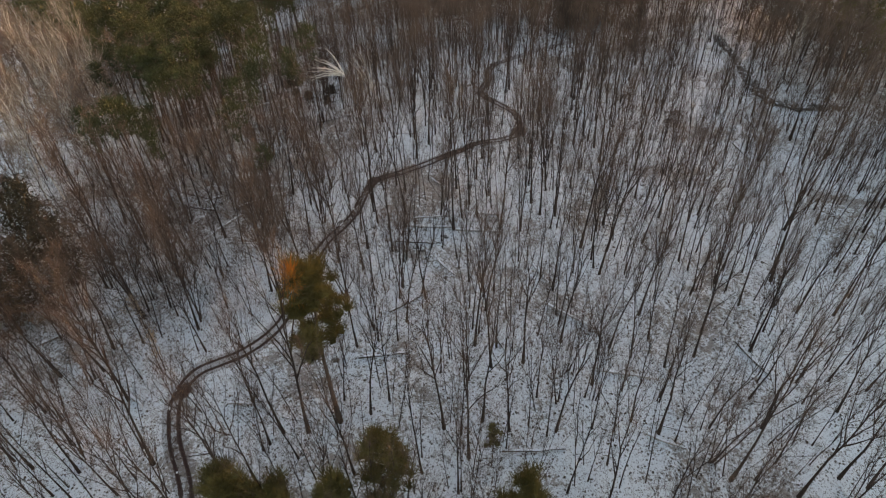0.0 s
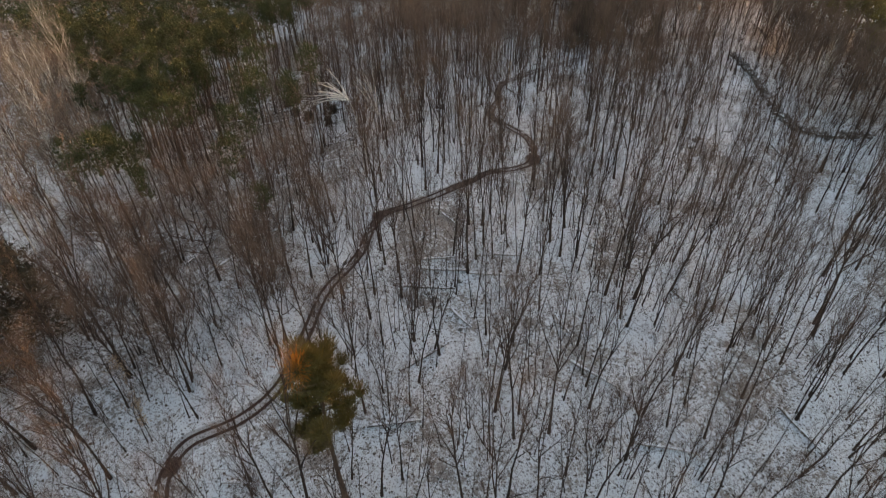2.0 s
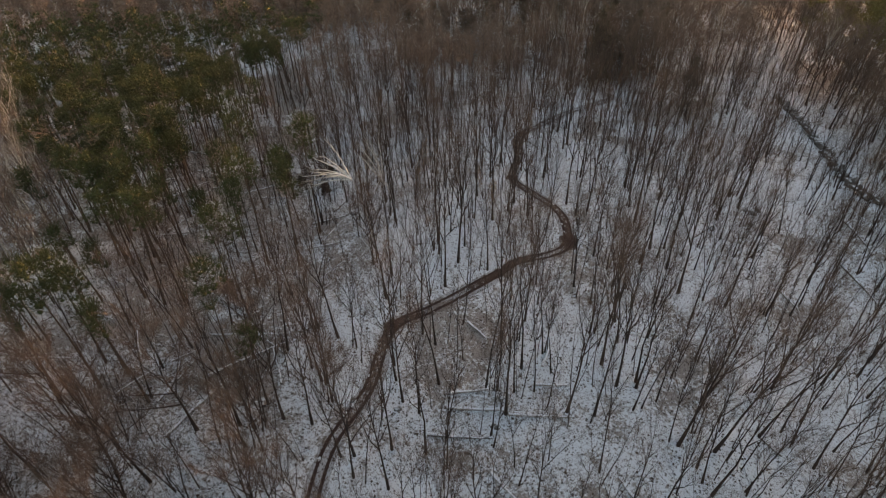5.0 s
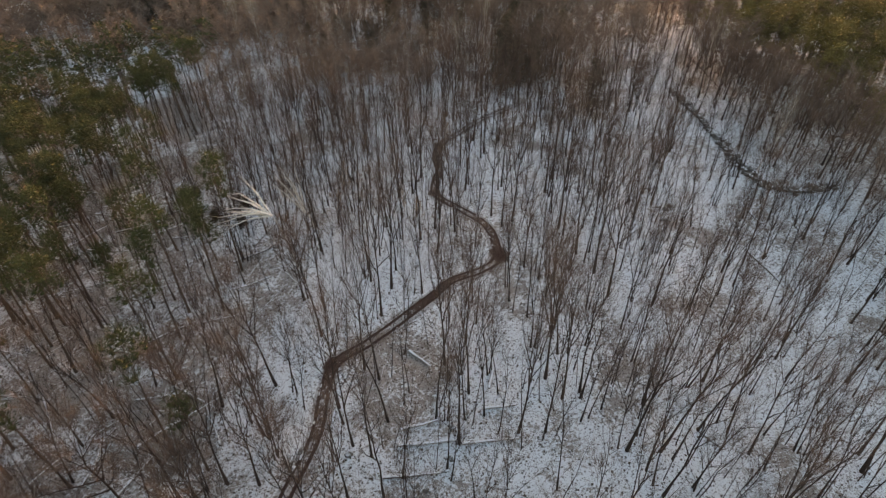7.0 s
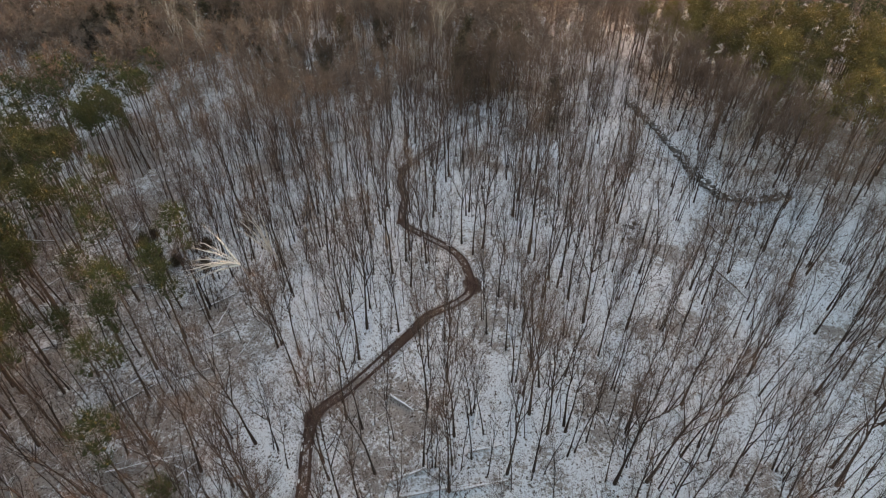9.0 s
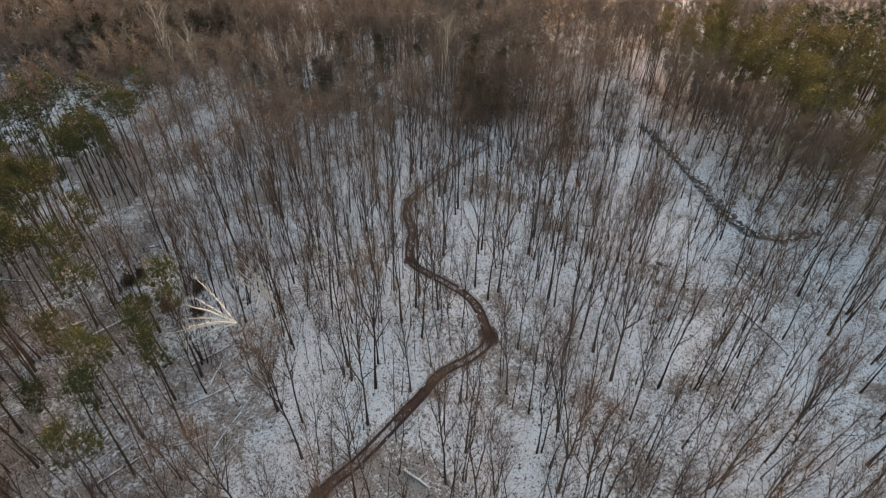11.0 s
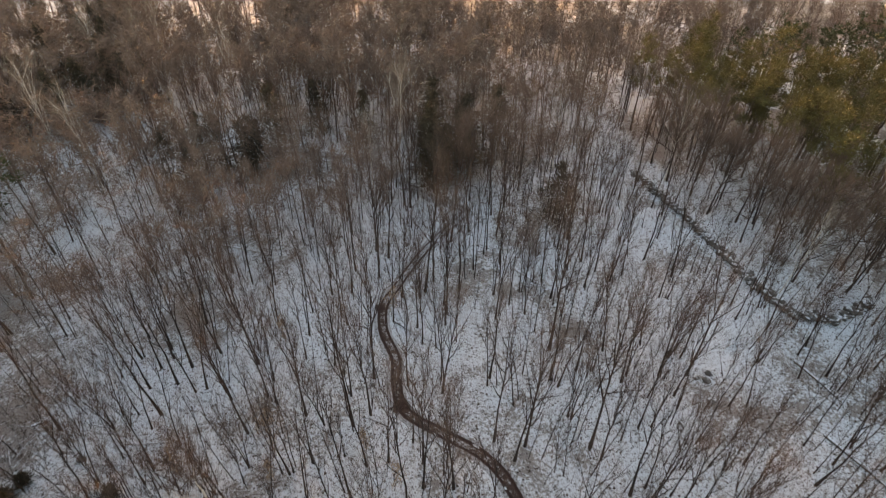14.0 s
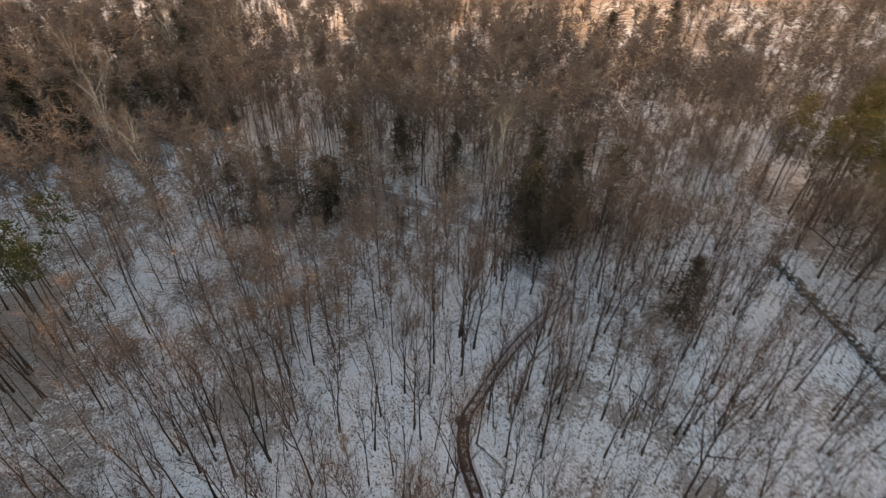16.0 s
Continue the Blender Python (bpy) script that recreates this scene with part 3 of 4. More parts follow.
LOOKS = [("slender grey-brown leafless tree with a narrow crown", 15.0, 0.095, 10, 4, 11, 0.03), ("tall leafless hardwood with steep forking limbs over snow", 16.0, 0.125, 12, 5, 11, 0.03),
         ("thin leafless young tree with fine upright twigs", 11.5, 0.06, 9, 4, 10, 0.03), ("straight dark-barked bare tree with a broom-like top", 15.0, 0.11, 11, 5, 11, 0.03),
         ("thin crooked leafless tree rising from thin snow", 10.5, 0.06, 9, 4, 10, 0.07), ("leafless forest tree with a wide twiggy crown", 14.5, 0.11, 13, 5, 11, 0.04)]
KINDS = [bare_thing("bare_tree", label, ALONG, leafless(20 + n, h, g, limbs, seconds, twigs + 2, lean=lean, twig=0.0045), BARK, TWIG) for n, (label, h, g, limbs, seconds, twigs, lean) in enumerate(LOOKS)]
stand(KINDS, SOUTH + NORTH, RNG, 0.95, 1.3)
for x, y in NEAR:
    k = RNG.uniform(0.75, 1.15)
    copy_thing(KINDS[RNG.integers(len(KINDS))], pose(x, y, ground_z(x, y), RNG.normal() * 2, RNG.normal() * 2, RNG.uniform(0, 360))).scale = (k, k, k)
MANY = [bare_thing("bare_tree", "bare tree with several stems rising from one foot", ALONG, leafless(40 + n, 13.0, 0.085, 6, 4, 10, stems=5, sides=6), BARK, TWIG) for n in range(2)]
stand(MANY, CLUMPS, RNG, 0.9, 1.1)

WIDE = [bare_thing("bare_tree", "grey leafless tree with a wide dense twiggy crown", "wide-crowned trees", leafless(50 + n, 11.5, 0.13, 15, 6, 30, crown=0.34, spread=0.56, twig=0.01, tilts=(0.5, 1.6)), BARK, TWIG) for n in range(3)]
stand(WIDE, [(61.0, 99.3), (62.6, 95.6), (61.8, 106.1), (63.2, 115.7), (60.8, 90.7), (65.5, 93), (66, 101.5), (66.5, 108), (67, 113.5), (68.5, 89.5), (64.8, 121), (70.5, 97), (63.5, 111), (65.5, 86.5),
             (-25.6, 54.8), (-31, 50.5), (-22.1, 62.9), (-35.5, 55)], RNG, 0.85, 1.15)
FORKED = [bare_thing("bare_tree", "leafless tree forking near the ground into a dense brown crown", "wide-crowned trees", leafless(56 + n, 10.5, 0.1, 8, 5, 22, crown=0.34, spread=0.5, twig=0.008, stems=3, tilts=(0.4, 1.2)), BARK, TWIG) for n in range(2)]
stand(FORKED, [(-20.2, 52.8), (-13.9, 57.2), (-17.0, 45.2), (-10.3, 77.0), (-28.0, 46.5), (-24.5, 40.8), (-30.6, 42.2), (-12.7, 94.1), (-19.8, 54.5), (-36, 46)], RNG, 0.9, 1.15)

mids = []
for n in range(8):
    trunk, arms = leafless(60 + n, (13.5, 15.5, 12, 14.5, 10.5, 12.5, 13, 9)[n], (0.09, 0.12, 0.075, 0.105, 0.06, 0.075, 0.08, 0.05)[n], 8, 3, 14, sides=5, twig=0.006, spread=(0.4, 0.42, 0.4, 0.5, 0.4, 0.42, 0.52, 0.44)[n], stems=(1, 1, 1, 1, 1, 3, 1, 1)[n], rings=2)
    mids.append([(trunk.arrays(), 0), (joined(w for w, t in arms).arrays(), 0), (joined(t for w, t in arms).arrays(), 1)])
v, f, slot = scatter(mids, MIDDLE, RNG, 0.8, 1.15)
tagged(new("bare_woods", mesh("bare_woods", v, f, [BARK, TWIG], slot)), "dense leafless grey-brown hardwoods standing in thin snow", "trees", kind="stuff")
SIDES = [q for q in BEYOND if q[1] < 119]
ACROSS = [q for q in BEYOND if 119 <= q[1] < 150]
REST = [q for n, q in enumerate(BEYOND) if q[1] >= 150 and (q[1] < 195 or n % 3)]
for thick, count, label, spots in ((0.03, 27, "leafless grey-brown woods with fine twiggy crowns", SIDES), (0.024, 40, "dense brown woods with hazy twiggy crowns", ACROSS), (0.066, 28, "distant leafless woods with brown twiggy crowns", REST)):
    fars = []
    for n in range(8):
        trunk, brush = far_tree(90 + n, (13, 15, 11.5, 14, 12.5, 15.5, 10, 13.5)[n], (0.075, 0.095, 0.06, 0.08, 0.07, 0.1, 0.055, 0.08)[n], 9, count, (0.5, 0.65, 0.5, 0.9, 0.6, 0.8, 0.6, 1.0)[n], thick)
        fars.append([(trunk.arrays(), 0), (brush.arrays(), 1)])
    v, f, slot = scatter(fars, spots, RNG, 0.8, 1.15)
    # crowns take the lightened twig copy, with the glare in its colour
    tagged(new("far_woods", mesh("far_woods", v, f, [BARK, GLARE_LIT_TWIG], slot)), label, "trees", kind="stuff")

# pines
def pine_thing(label, group, grown, single=False, needle=None):
    """A pine: trunk, and each bough with its needle clumps."""
    trunk, arms = grown
    ob = tagged(new("pine_tree"), label, "tree", group)
    part("trunk", trunk, PINE_BARK, ob)
    if single:
        for wood, tufts in arms:
            bough = part("bough", wood, PINE_BARK, ob)
            for tuft in tufts:
                part("needle_clump", tuft, OLIVE_NEEDLE, bough)
        return ob
    (v, f), (w, g) = joined(w for w, t in arms).arrays(), joined(c for w, t in arms for c in t).arrays()
    crown = new("crown", mesh("crown", np.concatenate([v, w]), np.concatenate([f, g + len(v)]), [PINE_BARK, needle or NEEDLE], [0] * len(f) + [1] * len(g)))
    crown.parent = ob
    return ob


WEST_LABEL = "olive-green pine with a small high crown above snowy ground"
west = [(-35.0, 126.5), (-33.4, 131.0), (-40.4, 116.0), (-24.5, 143.8), (-33.8, 146.0), (-21.3, 86.9), (-18.1, 84.2), (-20.7, 81.7), (-26.5, 90.2), (-28.0, 83.6), (-34.0, 87.4), (-23.5, 77.8), (-24.0, 73.9),
        (-23.6, 68.3), (-22.7, 59.4), (-19.6, 57.2), (-32.7, 77.5), (-31.8, 71.7), (-29.5, 78.8), (-34.1, 61.4), (-39.3, 58.2), (-33.8, 71.2), (-19.7, 77.2), (-36.5, 68.1), (-31.0, 58.0), (-38, 80), (-41, 72), (-37, 63), (-44, 66), (-36, 92), (-30, 96), (-28, 102)]
west += sow((-120, 66, -26, 160), 3.4, lambda x, y: 0.92 if inside(x, y, PINES_WEST) and x < -34 - max(0, 84 - y) * 0.5 + max(0, y - 105) * 0.25 else 0.0, RNG)
kinds = [pine_thing(WEST_LABEL, "pines of the western stand", needled(s, 13.0 + 0.8 * (s % 3), 0.12, 10, 44, 1.9, bare=0.68, blade=0.36, width=0.03, tuft=(0.42, 0.6), rise=0.3, core=0.2)) for s in (1, 2, 3, 4)]
west += sow((-52, 56, -34, 92), 5.0, lambda x, y: 0.3, RNG, 6.0)
west.sort(key=lambda q: q[1] - 0.6 * q[0])
far_pines = west[150:]
stand(kinds, west[:150], RNG, 0.85, 1.2, 3.0)
behind = []
for s in (1, 2, 3):
    trunk, arms = needled(s, 14.0, 0.13, 7, 13, 2.4, bare=0.62, blade=0.42, width=0.1, core=0)
    behind.append([(trunk.arrays(), 0), (joined(w for w, t in arms).arrays(), 0), (joined(c for w, t in arms for c in t).arrays(), 1)])
v, f, slot = scatter(behind, far_pines, RNG, 0.85, 1.2)
tagged(new("pine_woods", mesh("pine_woods", v, f, [PINE_BARK, NEEDLE], slot)), "dense dark olive pines at the back of the wood", "trees", kind="stuff")
east = sow((55, 70, 150, 140), 3.15, lambda x, y: 0.85 if inside(x, y, PINES_EAST) else 0.0, RNG)
kinds = [pine_thing("yellowish-green pine in a dense stand behind the stone wall", "pines of the eastern stand", needled(s, 13.0 + 0.8 * (s % 3), 0.13, 9, 48, 2.4, bare=0.5, blade=0.4, width=0.038, tuft=(0.36, 0.54), rise=0.3, core=0.2), needle=OLIVE_NEEDLE) for s in (5, 6, 7, 8)]
east.sort(key=lambda q: abs(q[0] - 60) + 0.5 * abs(q[1] - 105))
stand(kinds, east[:110], RNG, 0.9, 1.25, 2.0)
v, f, slot = scatter(behind, east[110:], RNG, 0.85, 1.2)
tagged(new("pine_woods", mesh("pine_woods", v, f, [PINE_BARK, NEEDLE], slot)), "dense yellowish-green pines behind the stone wall", "trees", kind="stuff")


hero = pine_thing("tall olive pine with dead orange top standing alone", "", needled(31, 18.6, 0.24, 27, 260, 3.3, bare=0.5, blade=0.46, width=0.022, tuft=(0.17, 0.27), rise=0.55, core=0.5), True)
dead = Geo()
drng = np.random.default_rng(5)
ways = drng.normal(size=(950, 3)) * (0.28, 0.28, 0.4) + (0, 0, 0.1)
dead.slivers(np.array((-0.2, -1.0, 17.9)) + ways * (1.0, 1.0, 1.7), ways * (0.5, 0.5, 0.7), np.full(950, 0.026), drng)
part("dead_top", dead, DEAD_NEEDLE, hero, "dead orange-brown needles")
hero.matrix_basis = pose(-8.5, 28.9, ground_z(-8.5, 28.9), 0, -2.0, 0)
low = [pine_thing("young bushy green pine among bare trees", "young pines", needled(s, 13.4, 0.12, 19, 190, 2.7, bare=0.35, blade=0.44, width=0.022, tuft=(0.18, 0.3), rise=0.55), True) for s in (9, 10)]
stand(low, [(-2.9, 19.4), (-9.5, 17.0), (-14.0, 18.0), (5.7, 16.3), (-6.3, 16.6), (-12.0, 16.2)], RNG, 0.9, 1.05)
small = pine_thing("small thin green pine sapling beside a fallen log", "", needled(12, 6.0, 0.05, 8, 40, 0.9, bare=0.45, blade=0.3, width=0.03), True)
small.matrix_basis = pose(4.9, 24.6, ground_z(4.9, 24.6))

# spruces
spr = []
for s in (1, 2, 3):
    trunk, crown = spired(s, 9.6 + 1.0 * s, 0.16, 15, 4.3 + 0.5 * s)
    spr.append(thing("spruce_tree", "dark bushy spruce among bare brown trees", "tree", "dark spruces", [("trunk", trunk, PINE_BARK), ("crown", crown, DARK_NEEDLE)]))
DARK_EDGE = sow((-84, 178, -6, 226), 7.6, lambda x, y: 0.8 * (y > 196 + 0.35 * x * (x > -60)), np.random.default_rng(41))
stand(spr, DARK_EDGE + [(2, 152.4), (7.5, 153), (5, 148.6), (31.6, 134.2), (30.4, 137.2), (36, 132), (34.5, 143), (39.5, 138), (-1.2, 154.5), (-7, 152), (22.5, 165), (25.6, 150.5), (33.8, 139.8), (33.1, 132.8), (36.8, 136.4), (41.7, 133.8), (41, 115.3), (6, 150.2), (10.7, 151.3), (19.7, 157.4), (-3.9, 150.3), (24.5, 192), (28, 194), (83.8, 180), (80, 182), (67.4, 181.7), (70, 183), (-26, 184), (-18, 185), (-10, 184), (-22, 180), (-31, 182), (-37, 181), (-40, 194), (-15, 181), (-41.6, 43.4), (-40.5, 46.8), (-43.5, 50), (-42.5, 39.5), (-45.5, 36.5), (-47, 39.5), (-46, 47), (-44, 42), (-47, 51), (-48, 43), (-51, 47), (-49, 55), (-30, 177), (-34, 186), (-13, 188), (-45, 186), (-27, 192), (-6, 184), (-23, 188), (-31, 190), (-13, 192), (-39, 187), (-42, 184), (-17, 190), (-47, 194), (-43, 200), (-50, 204), (-46, 210), (-52, 198), (29.5, 131), (38.5, 140)], RNG, 0.8, 1.2)

# low dark evergreens under the western trees
shrubs = []
for s in (11, 12):
    trunk, crown = spired(s, 2.0, 0.05, 6, 1.3)
    shrubs.append(thing("evergreen_shrub", "low dark evergreen shrub in thin snow", "shrub", "dark evergreen shrubs", [("stem", trunk, PINE_BARK), ("crown", crown, DARK_NEEDLE)]))
stand(shrubs, [(-25.7, 104.4), (-27.1, 103.2), (-24.8, 98.3), (-22.3, 96.5), (-18.6, 94.2), (-18.5, 99.1)], RNG, 0.6, 0.85)

# pale birches
BIRCHES = "pale birches"
birch = [bare_thing("birch_tree", "leafless birch with pale trunk and fine light twigs", BIRCHES, leafless(70 + n, 14.0 + n, 0.1, 10, 5, 14, crown=0.3, spread=0.42, twig=0.008), BIRCH, PALE_TWIG) for n in range(2)]
spots = [(-52, 76), (-50, 81), (-55, 84.5), (-47.5, 70), (-57.7, 86), (-54.5, 90), (-53.7, 78), (-58, 92.6), (-63, 87.5), (-69, 83), (-70, 98), (-62, 94), (-66, 88), (-72, 100), (-54, 78), (-60, 98), (-78, 108), (-82, 122), (-58, 90), (-59.6, 89.7), (-63, 105.5), (-62.7, 79.8), (-56, 84), (-67, 95), (-52, 70), (-49, 60), (-58, 72), (-70, 112), (-75, 118), (-50, 64), (57.5, 90), (63, 116), (50, 128), (28, 141), (38, 147), (22, 138), (-36, 198), (-30, 192), (-33, 204)]
stand(birch, spots + sow((-30, 150, 120, 230), 13, lambda x, y: 0.45, RNG), RNG, 0.85, 1.2)


def bent_birch(x, y, fork, tips, label):
    """A broken birch: a bare white stem whose top spreads into a fan of limbs."""
    ob = tagged(new("broken_birch"), label, "tree")
    rng = np.random.default_rng(int(abs(x) * 10))
    foot = np.array((x, y, ground_z(x, y)))
    top = np.array(fork, float)
    stem = Geo()
    t = np.linspace(0, 1, 6)[:, None]
    stem.tube(np.zeros(3) + (top - foot) * t + np.array((0, 0, 1.2)) * np.sin(np.pi * t), (0.14, 0.11, 0.1, 0.09, 0.08, 0.06), 7)
    part("trunk", stem, BIRCH, ob)
    for tip in tips:
        wood, brush = Geo(), Geo()
        a, d = top - foot, np.array(tip, float) - top
        q = a + d * t + rng.normal(size=(6, 3)) * 0.1 * t + np.array((0, 0, 0.5)) * np.sin(np.pi * t)
        wood.tube(q, (0.11, 0.1, 0.085, 0.065, 0.045, 0.015), 5)
        for _ in range(7):
            at, way = spot(q, rng.uniform(0.3, 0.95))
            e = bend(at, way + rng.normal(size=3) * 0.35, rng.uniform(0.8, 1.8), 2, 0.1, 0.1, rng)
            wood.tube(e, (0.02, 0.015, 0.006), 3)
            brush.slivers(e[1] + np.zeros((6, 3)), (unit(e[2] - e[0]) + rng.normal(size=(6, 3)) * 0.4) * 0.7, np.full(6, 0.01), rng)
        limb_part(wood, brush, BIRCH, PALE_TWIG, ob)
    ob.matrix_basis = Matrix.Translation(foot)


bent_birch(-11.2, 83.0, (-12.6, 81.0, 6.9), [(-18.2, 80.6, 7.8), (-17.6, 82.1, 7.7), (-17.9, 83.7, 8.6), (-15.8, 86.2, 9.4), (-17.3, 79.2, 6.9), (-18.0, 81.4, 6.6), (-16.9, 84.9, 8.2), (-16.6, 80.2, 8.3)], "broken birch with a fan of bare white limbs")
bent_birch(-9.0, 91.2, (-9.7, 89.9, 0.4), [(-12.6, 89.4, 7.0), (-11.6, 90.0, 7.6), (-10.8, 89.4, 7.2), (-13.2, 88.4, 6.6), (-9.9, 90.4, 7.8)], "leaning pale birch with a few bare white limbs")
# young beeches that keep their leaves
young = []
for n, h in enumerate((4.5, 6.0)):
    trunk, arms, leaves = leafy(80 + n, h)
    ob = bare_thing("beech_sapling", "young beech holding dry tan leaves above the snow", "beech saplings", (trunk, arms), BARK, TWIG)
    part("foliage", leaves, BEECH, ob, "dry tan leaves")
    young.append(ob)
stand(young, [(-5.1, 93.8), (4.5, 87.9), (3.7, 93.0), (-4.3, 97.3), (0.5, 110.2), (12.8, 108.4), (-12.6, 98.2), (-30, 40), (-27, 36)], RNG, 0.8, 1.1)


# thin brush under the trees
def sprig(seed):
    """A leafless bush of a few thin rising stems."""
    rng = np.random.default_rng(seed)
    g = Geo()
    for _ in range(4):
        q = bend(rng.normal(size=3) * (0.2, 0.2, 0), (rng.normal() * 0.35, rng.normal() * 0.35, 1), rng.uniform(1.2, 3.4), 2, 0.2, 0.15, rng)
        g.tube(q, (0.016, 0.012, 0.004), 3)
        k = 7
        u = rng.uniform(0.25, 1, k)[:, None]
        g.slivers(q[0] + (q[2] - q[0]) * u, (unit(q[2] - q[0]) + rng.normal(size=(k, 3)) * 0.5) * rng.uniform(0.4, 1.1, k)[:, None], np.full(k, 0.007), rng)
    return [(g.arrays(), 0)]


def brushy(x, y):
    if inside(x, y, STRIP):
        return 0.05
    if inside(x, y, OPEN):
        return 0.15
    return (0.95 if x < -12 else 0.35) + 0.7 * noise.noise((x * 0.1, y * 0.1, 5.0))


def pole(seed):
    """A thin young stem, crowded by its neighbours."""
    rng = np.random.default_rng(seed)
    g, h = Geo(), Geo()
    p = bend((0, 0, -0.2), (rng.normal() * 0.05, rng.normal() * 0.05, 1), rng.uniform(7, 12.5), 4, 0.05, 0.05, rng)
    g.tube(p, (0.055, 0.042, 0.032, 0.02, 0.006), 5)
    for _ in range(9):
        at, d = spot(p, rng.uniform(0.4, 0.97))
        way = (d + rng.normal(size=3) * 0.35 + (0, 0, 0.2)) * rng.uniform(0.8, 2.2)
        g.tube([at, at + way], (0.012, 0.004), 3)
        h.slivers(at + way * rng.uniform(0.2, 1, 6)[:, None], (unit(way) + rng.normal(size=(6, 3)) * 0.5) * rng.uniform(0.4, 1.1, 6)[:, None], np.full(6, 0.007), rng)
    return [(g.arrays(), 0), (h.arrays(), 1)]


v, f, slot = scatter([pole(s) for s in range(8)], sow((-40, 14, 62, 138), 3.1, lambda x, y: 0.05 if inside(x, y, STRIP) else 0.25 if inside(x, y, OPEN) or -21 < x < -9 and 66 < y < 84 else 0.55 + 0.6 * noise.noise((x * 0.1, y * 0.1, 7.0)), RNG, 1.2), RNG, 0.75, 1.2, 0.05)
tagged(new("young_poles", mesh("young_poles", v, f, [BARK, TWIG], slot)), "thin crowded young leafless stems between the trees", "trees", kind="stuff")
thick = sow((-52, 34, -17, 118), 1.7, lambda x, y: 0.85, RNG, 6.0)
v, f, slot = scatter([sprig(s) for s in range(6, 12)], thick, RNG, 0.6, 1.6, 0.12)
tagged(new("western_brush", mesh("western_brush", v, f, [BARK], slot)), "dark tangled leafless brush under the pines", "undergrowth", kind="stuff")
v, f, slot = scatter([sprig(s) for s in range(6)], sow((-48, 14, 66, 140), 2.4, brushy, RNG, 1.6), RNG, 0.6, 1.5, 0.1)
tagged(new("undergrowth", mesh("undergrowth", v, f, [TWIG], slot)), "thin leafless brush rising from snowy ground", "undergrowth", kind="stuff")

# ---- fallen wood ----
def fallen(a, b, radius, material, label, seed):
    """A fallen stem lying on the ground from a to b, with broken stubs."""
    rng = np.random.default_rng(seed)
    t = np.linspace(0, 1, 6)
    p = np.array([(a[0] + (b[0] - a[0]) * u, a[1] + (b[1] - a[1]) * u, 0.0) for u in t])
    p[:, :2] += np.cumsum(rng.normal(size=(6, 2)) * 0.05, axis=0)
    p[:, 2] = [ground_z(x, y) + radius * 0.75 for x, y, _ in p]
    foot = p[0].copy()
    ob = tagged(new("fallen_log"), label, "log", "fallen logs")
    stem = Geo()
    stem.tube(p - foot, radius * np.linspace(1.0, 0.45, 6), 8, tip=False)
    stem.tube([p[0] - foot, p[0] - foot + unit(p[0] - p[1]) * 0.02], (radius, 0.01), 8)
    stem.tube([p[-1] - foot, p[-1] - foot + unit(p[-1] - p[-2]) * 0.02], (radius * 0.45, 0.01), 8)
    part("stem", stem, material, ob)
    for _ in range(3):
        at, d = spot(p - foot, rng.uniform(0.35, 0.95))
        stub = Geo()
        stub.tube(bend(at, d * 0.6 + rng.normal(size=3) * (0.7, 0.7, 0.1) + (0, 0, 0.35), rng.uniform(0.4, 1.6), 2, 0.1, 0.1, rng), (radius * 0.35, radius * 0.25, 0.01), 5)
        part("branch", stub, material, ob)
    ob.matrix_basis = Matrix.Translation(foot)


DARK_LOG, WHITE_LOG = "fallen dark log with snow along its top", "pale barkless fallen log dusted with snow"
LOGS = [(-2.9, 56.2, 4.9, 55.2), (-4.7, 41.7, -0.1, 45.0), (12.2, 42.7, 17.2, 38.7), (5.8, 26.0, 11.5, 25.9), (-7.4, 35.8, -2.4, 36.3), (-18.8, 30.8, -15.6, 30.5), (16.2, 33.9, 21.6, 32.5),
        (30.8, 37.1, 32.6, 33.0), (19.1, 27.3, 22.4, 25.7), (-28.4, 31.8, -26.7, 30.6), (-39.6, 38.0, -37.2, 39.6), (2.9, 55.1, 8.1, 54.8), (5.7, 58.3, 9.2, 58.2), (45.0, 74.5, 45.4, 67.3)]
LOGS += [(30.4, 108.9, 31.8, 104.2), (-9.3, 128.4, -4.4, 128.6), (50.1, 81.9, 49.9, 76.0), (-6.2, 138.8, -4.5, 134.6), (-2.5, 133.9, 3.1, 127.7), (12.9, 107.4, 14.1, 104.3), (19.3, 124.8, 16.4, 124.8)]
LOGS += [(-2.4, 57.6, 1.6, 57.9), (-4.6, 53.6, 1.2, 53.0), (11.6, 48.8, 12.9, 45.9), (0.5, 49.9, 2.6, 47.3), (-13.8, 45.0, -13.3, 47.1), (27.9, 57.2, 27.9, 54.8), (-0.1, 66.8, 1.7, 64.4),
         (25.5, 52.0, 26.5, 50.3), (7.0, 60.5, 9.1, 64.7), (35.8, 69.7, 36.5, 66.8), (-29.0, 107.0, -28.3, 111.4), (-25.2, 99.7, -24.1, 101.6), (-23.1, 96.0, -22.2, 98.2), (-29.0, 99.4, -25.0, 101.5),
         (-6.4, 99.3, -4.4, 101.8), (-11.7, 92.9, -10.9, 96.3)]
for n, (x, y, u, w) in enumerate(LOGS):
    pale = n % 3 != 1 and n != 3
    fallen((x, y), (u, w), 0.17 if pale else 0.18, PALE_LOG if pale else LOG_BARK, WHITE_LOG if pale else DARK_LOG, n)
